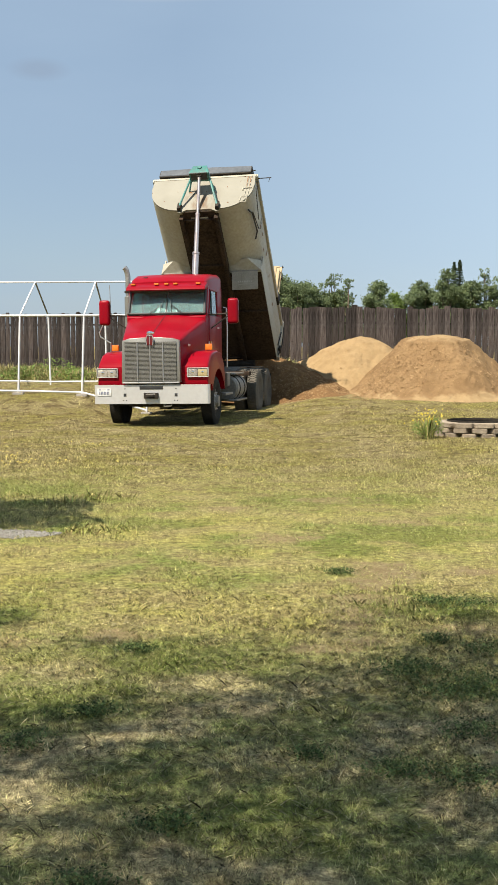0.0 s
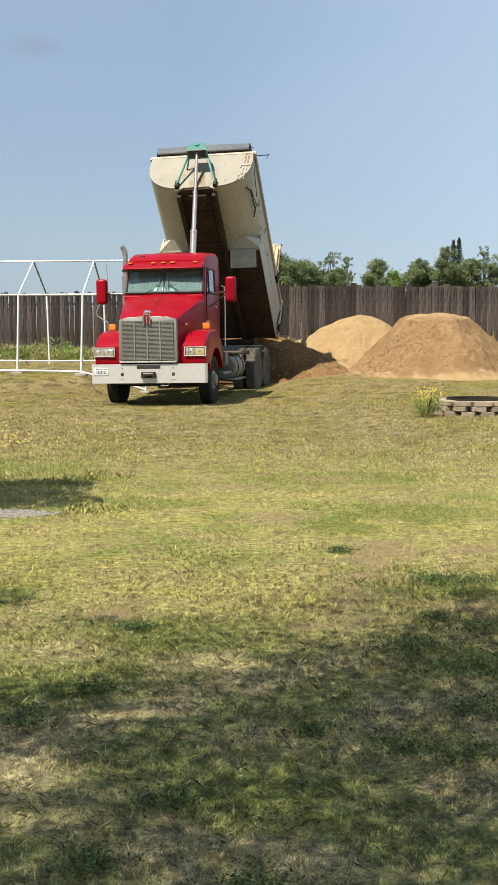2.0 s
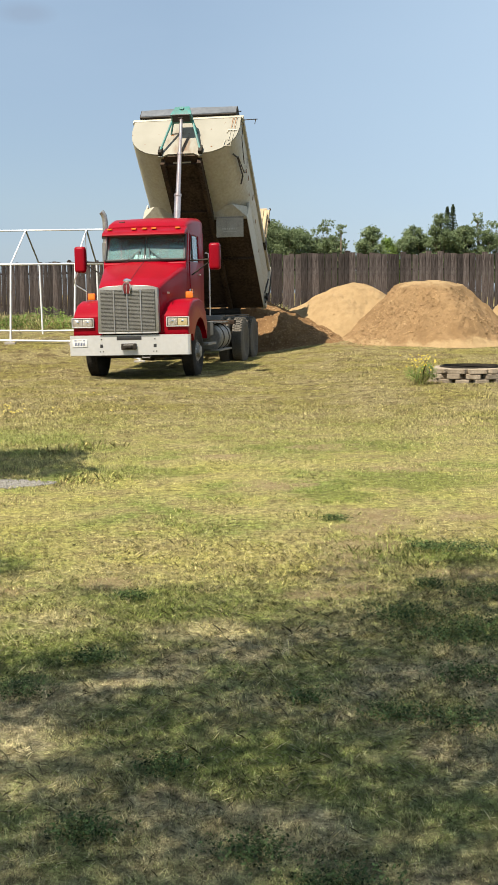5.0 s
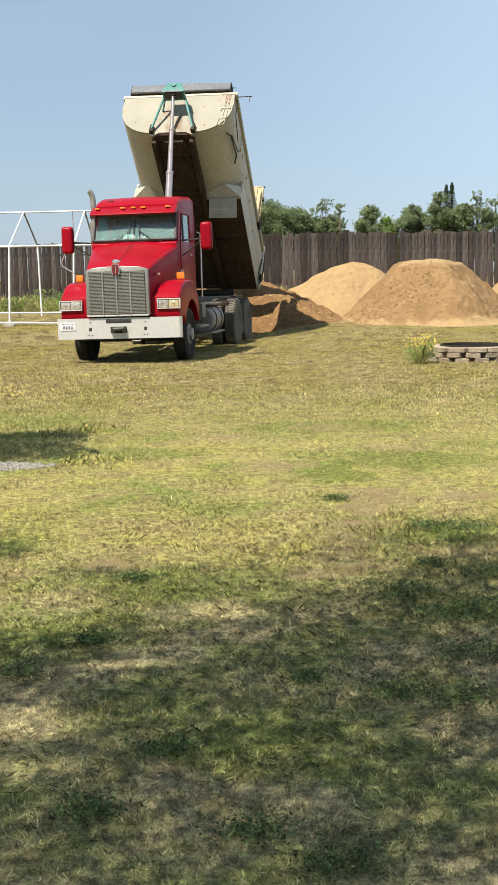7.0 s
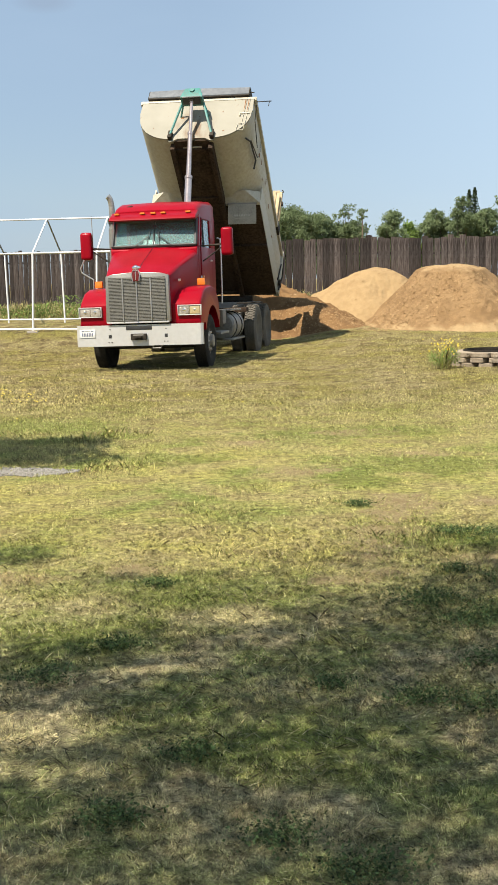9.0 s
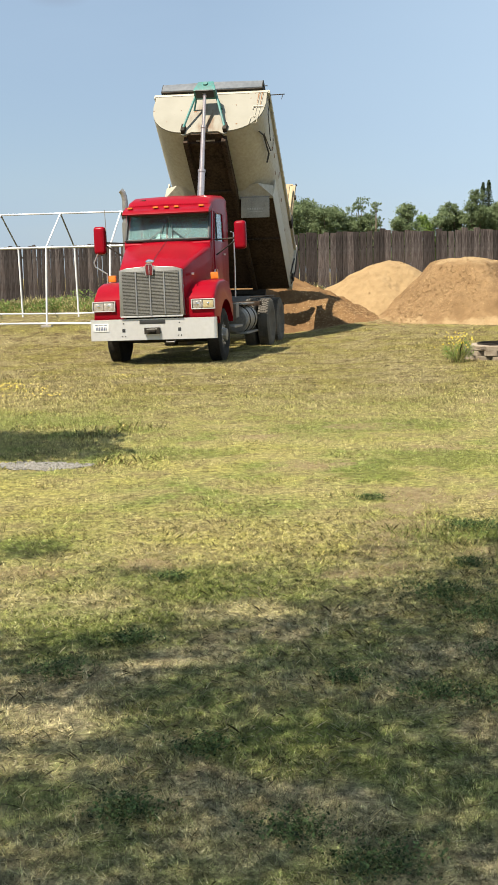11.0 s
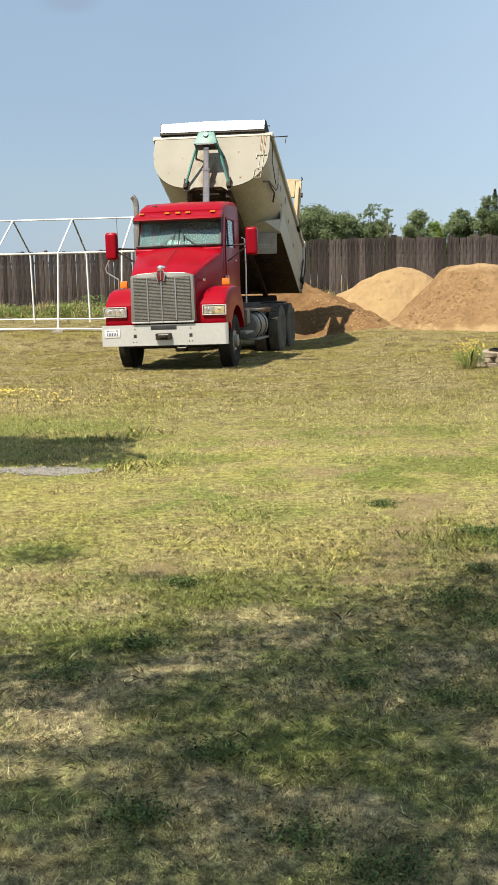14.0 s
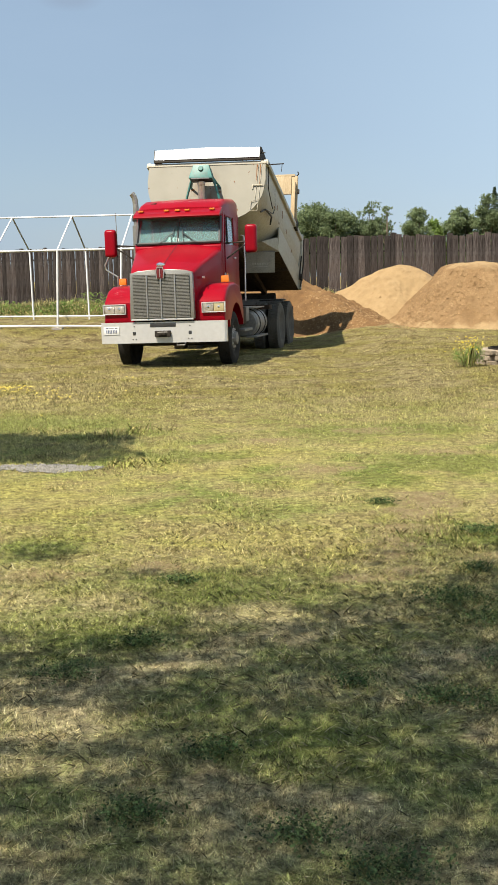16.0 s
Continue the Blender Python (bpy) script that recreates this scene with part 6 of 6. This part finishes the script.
        part("stay", tube([(s * 0.22, eye_y + 0.12, 1.06), (s * 0.32, FRONT - 0.03, 0.95)], 0.022, 6), TEAL, br)
    # clutter on the headboard and side
    part("ladder", joined(tube([(0.98, FRONT - 0.06, 0.42), (1.0, FRONT - 0.06, 0.62), (1.16, FRONT - 0.06, 0.66), (1.14, FRONT - 0.06, 0.42), (0.98, FRONT - 0.06, 0.42)], 0.008, 6),
                          tube([(1.03, FRONT - 0.06, 0.98), (1.24, FRONT - 0.06, 0.98)], 0.012, 6), tube([(1.02, FRONT - 0.05, 1.0), (1.02, FRONT - 0.05, 0.9)], 0.015, 6),
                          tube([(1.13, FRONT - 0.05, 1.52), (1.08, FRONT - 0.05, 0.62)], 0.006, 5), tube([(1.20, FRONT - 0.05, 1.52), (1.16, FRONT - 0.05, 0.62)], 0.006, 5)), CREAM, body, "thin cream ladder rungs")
    for x, z, sx, sz in ((0.62, 1.08, 0.02, 0.035), (0.70, 0.45, 0.035, 0.035), (-0.9, 0.62, 0.02, 0.02), (-0.62, 0.98, 0.02, 0.015), (0.30, 0.86, 0.06, 0.04), (-0.28, 0.92, 0.07, 0.05), (1.02, 1.50, 0.015, 0.12), (0.86, 1.52, 0.012, 0.16), (0.78, 1.52, 0.012, 0.12), (1.10, 1.30, 0.025, 0.45), (1.17, 1.25, 0.02, 0.5)):
        part("rust_run", box(x, FRONT - 0.036, z, sx, 0.006, sz, 0.002), RUST, body)
    part("strap", joined(tube([(1.16, FRONT + 0.25, 0.50), (1.22, FRONT + 0.45, 0.62), (1.25, FRONT + 1.05, 0.68), (1.2, FRONT + 1.2, 0.55)], 0.02, 6), tube([(1.24, FRONT + 0.4, 0.60), (1.29, FRONT + 1.0, 0.72), (1.30, FRONT + 1.1, 0.85)], 0.012, 6)), BLACK, body, "black rubber tarp strap")
    part("side_rod", tube([(1.315, FRONT + 0.12, 1.55), (1.33, FRONT + 0.14, 0.95), (1.32, FRONT + 0.75, 0.75)], 0.010, 6), DARK, body)
    for y, z, sy, sz in ((-3.9, 0.9, 0.10, 0.05), (-3.6, 1.0, 0.05, 0.12), (-3.3, 0.75, 0.07, 0.06), (-2.9, 1.1, 0.04, 0.18), (-2.3, 0.9, 0.05, 0.10), (-1.5, 0.7, 0.06, 0.08)):
        part("scrape", box(1.306, y, z, 0.006, sy, sz, 0.002), RUST, body)
    for i in range(4):
        part("side_mark", box(1.306, -3.95 + 0.03 * i, 1.28 - 0.10 * i, 0.006, 0.05, 0.07, 0.002), GREYMETAL, body)
    # timber frame standing on the side rails near the tail
    ty = -0.95
    for s in (-1, 1):
        part("timber_post", box(s * 1.24, ty, 2.14, 0.15, 0.11, 1.30, 0.008), PLANK, body, "pale timber post bolted near the tail")
        part("timber_post", box(s * 1.26, ty - 0.10, 2.05, 0.04, 0.09, 1.1, 0.006), PLANK, body, "pale timber post bolted near the tail")
        part("post_cleat", box(s * 1.30, ty, 1.55, 0.08, 0.26, 0.24, 0.01), DARK, body)
    part("timber_board", box(0, ty - 0.06, 2.54, 2.34, 0.05, 0.46, 0.008), PLANK, body, "wide pale timber board across the tail")
    part("timber_board", box(0, ty, 2.80, 2.5, 0.14, 0.05, 0.006), PLANK, body)
    part("tail_hook", tube([(1.28, ty, 2.8), (1.33, ty + 0.02, 2.86), (1.30, ty + 0.02, 2.92)], 0.015, 6), DARK, body)
    part("post_bracket", box(1.33, ty, 2.40, 0.06, 0.08, 0.10, 0.01), DARK, body)
    part("gate_rod", joined(tube([(1.34, -0.35, 0.35), (1.35, -0.2, 1.0)], 0.02, 6), tube([(1.34, -0.1, 0.25), (1.36, 0.1, 0.9), (1.34, 0.05, 1.5)], 0.018, 6), box(1.34, -0.05, 0.5, 0.06, 0.16, 0.14, 0.01)), DARK, body, "dark tailgate latch rod")
    # tailgate swinging from its top pins
    # dark colour stands for the shade behind the tail
    gate = part("tailgate", joined(box(0, 0.03, -0.36, 2.36, 0.05, 0.72, 0.01), *[box(x, 0.07, -0.36, 0.08, 0.06, 0.68, 0.01) for x in (-1.1, -0.4, 0.4, 1.1)], box(0, 0.07, -0.66, 2.36, 0.06, 0.10, 0.01)), UNDER, body, "tailgate swung open from its top pins, coloured dark for shade")
    # hanging mud flaps before the wheel wells
    flaps = []
    for s in (-1, 1):
        fl = part("mud_flap", box(0, 0, -0.24, 0.66, 0.015, 0.46, 0.004), FLAP, body, "dusty pale rubber mud flap with a faded print")
        part("flap_bar", box(0, 0, 0.0, 0.70, 0.03, 0.03, 0.004), GREYMETAL, fl)
        for i in range(7):
            part("print_bar", box(-0.17 + i * 0.056, -0.0095, -0.27, 0.034, 0.004, 0.042, 0.0), FLAPMARK, fl)
        part("print_bar", box(0, -0.0095, -0.335, 0.34, 0.004, 0.014, 0.0), FLAPMARK, fl)
        flaps.append((fl, s))
    return body, gate, flaps, (eye_y, eye_z - 0.12)


BOX, GATE, FLAPS, EYE_AT = build_box()

# hoist: four telescoping stages behind the cab
HOIST_FOOT = Vector((0.0, 3.62, 0.85))
BARREL = 2.15
HOIST = part("hoist", lathe([(0.0, 0.08), (0.02, 0.105), (BARREL - 0.06, 0.105), (BARREL - 0.05, 0.115), (BARREL, 0.115), (BARREL + 0.01, 0.08)], 24, "z"), RAM, TRUCK, "telescopic chrome hoist cylinder")
STAGES = []
for radius, last in ((0.076, False), (0.055, False), (0.038, True)):
    prof = [(-2.0, radius), (-0.06, radius), (-0.055, radius + 0.01), (0.0, radius + 0.01), (0.005, radius * 0.8)]
    st = part("hoist_stage", lathe(prof, 20, "z"), RAM, HOIST)
    if last:
        part("hoist_eye", box(0, 0, 0.03, 0.12, 0.14, 0.12, 0.02), DARK, st)
    STAGES.append(st)


# ---- what moves: the truck creeps forward as it tips, then the box comes down ----
PATH_TURN = 9.5  # the way the truck creeps
# seconds, metres still to go, heading, sideways
CREEP = ((0.0, 2.27, 10.10, -0.040), (1.0, 2.27, 10.17, -0.053), (1.5, 2.25, 10.20, -0.060), (2.0, 2.2, 10.30, -0.060), (2.5, 2.1, 10.40, -0.060), (3.0, 1.95, 10.40, -0.060), (3.5, 1.77, 10.40, -0.060), (4.0, 1.56, 10.40, -0.060), (4.5, 1.34, 10.33, -0.058), (5.0, 1.13, 10.26, -0.056), (5.5, 0.925, 10.19, -0.054), (6.0, 0.73, 10.12, -0.052), (6.5, 0.55, 10.05, -0.050), (7.0, 0.38, 9.95, -0.050), (7.5, 0.22, 9.85, -0.050), (8.0, 0.1, 9.65, -0.025), (8.5, 0.03, 9.45, 0.000), (9.0, 0, 9.43, 0.000), (12.0, 0, 9.33, 0.000), (16.0, 0, 9.20, 0.000))
# seconds, tilt of the box, its lean
TIP = ((0.0, 46.15, -1.78), (1.0, 46.35, -1.88), (2.0, 46.25, -1.80), (2.5, 46.10, -1.75), (3.0, 45.80, -1.55), (3.5, 45.50, -1.32), (4.0, 45.00, -1.10), (5.0, 44.45, -0.85), (6.0, 44.00, -0.50), (6.5, 43.75, -0.30), (7.0, 43.55, 0.15), (7.5, 43.30, 0.45), (8.0, 42.95, 0.25), (8.5, 42.95, 0.30), (9.0, 43.00, 0.12), (10.0, 43.10, 0.12), (11.0, 43.10, 0.15), (12.0, 42.60, 0.20), (12.5, 41.40, 0.20), (13.0, 35.40, 0.15), (13.5, 30.20, 0.00), (14.0, 26.90, 0.04), (14.5, 23.50, 0.10), (15.0, 20.70, 0.12), (15.5, 18.80, 0.12), (16.0, 17.20, 0.14))
LEAN = -0.75


def motions():
    a = radians(PATH_TURN)
    walk(TRUCK, [(t, pose(-2.33 + s * math.sin(a) + side, 23.35 + s * math.cos(a), -0.09, -0.2, LEAN, -yaw)) for t, s, yaw, side in CREEP])
    for w in WHEELS:
        x, y, r = w.matrix_basis.translation
        walk(w, [(t, pose(x, y, r, math.degrees((2.27 - s) / r), 0, 0)) for t, s, yaw, side in CREEP])
    walk(BOX, [(t, pose(*HINGE, -tilt, lean - LEAN, 0)) for t, tilt, lean in TIP])
    walk(GATE, [(t, pose(0, 0.10, 1.55, tilt * 0.95, 0, 0)) for t, tilt, lean in TIP])
    for fl, s in FLAPS:
        walk(fl, [(t, pose(s * 0.87, -3.13, 0.155, tilt * 0.92, 0, 0)) for t, tilt, lean in TIP])
    hoist, stages = [], [[], [], []]
    for t, tilt, lean in TIP:
        eye = pose(*HINGE, -tilt, lean - LEAN, 0) @ Vector((0, EYE_AT[0], EYE_AT[1]))
        d = eye - HOIST_FOOT
        hoist.append((t, pose(*HOIST_FOOT, -math.degrees(math.atan2(d.y, d.z)), math.degrees(math.atan2(d.x, math.hypot(d.y, d.z))), 0)))
        out = max(0.0, d.length - BARREL - 0.08)
        e1 = min(out, 1.05)
        e2 = min(max(out - e1, 0.0), 0.98)
        e3 = max(out - e1 - e2, 0.0)
        top = BARREL + 0.02
        for k, e in enumerate((e1, e2, e3)):
            top += e + 0.02
            stages[k].append((t, pose(0, 0, top)))
    walk(HOIST, hoist)
    for st, rows in zip(STAGES, stages):
        walk(st, rows)
    # soil pouring out behind the tail as the truck pulls away
    walk(POURED, [(0.0, pose(0, 0, -1.15)), (2.0, pose(0, 0, -1.10)), (3.0, pose(0, 0, -0.85)), (4.0, pose(0, 0, -0.55)), (5.0, pose(0, 0, -0.28)), (6.0, pose(0, 0, -0.08)), (7.0, pose(0, 0, 0)), (16.0, pose(0, 0, 0))])


motions()
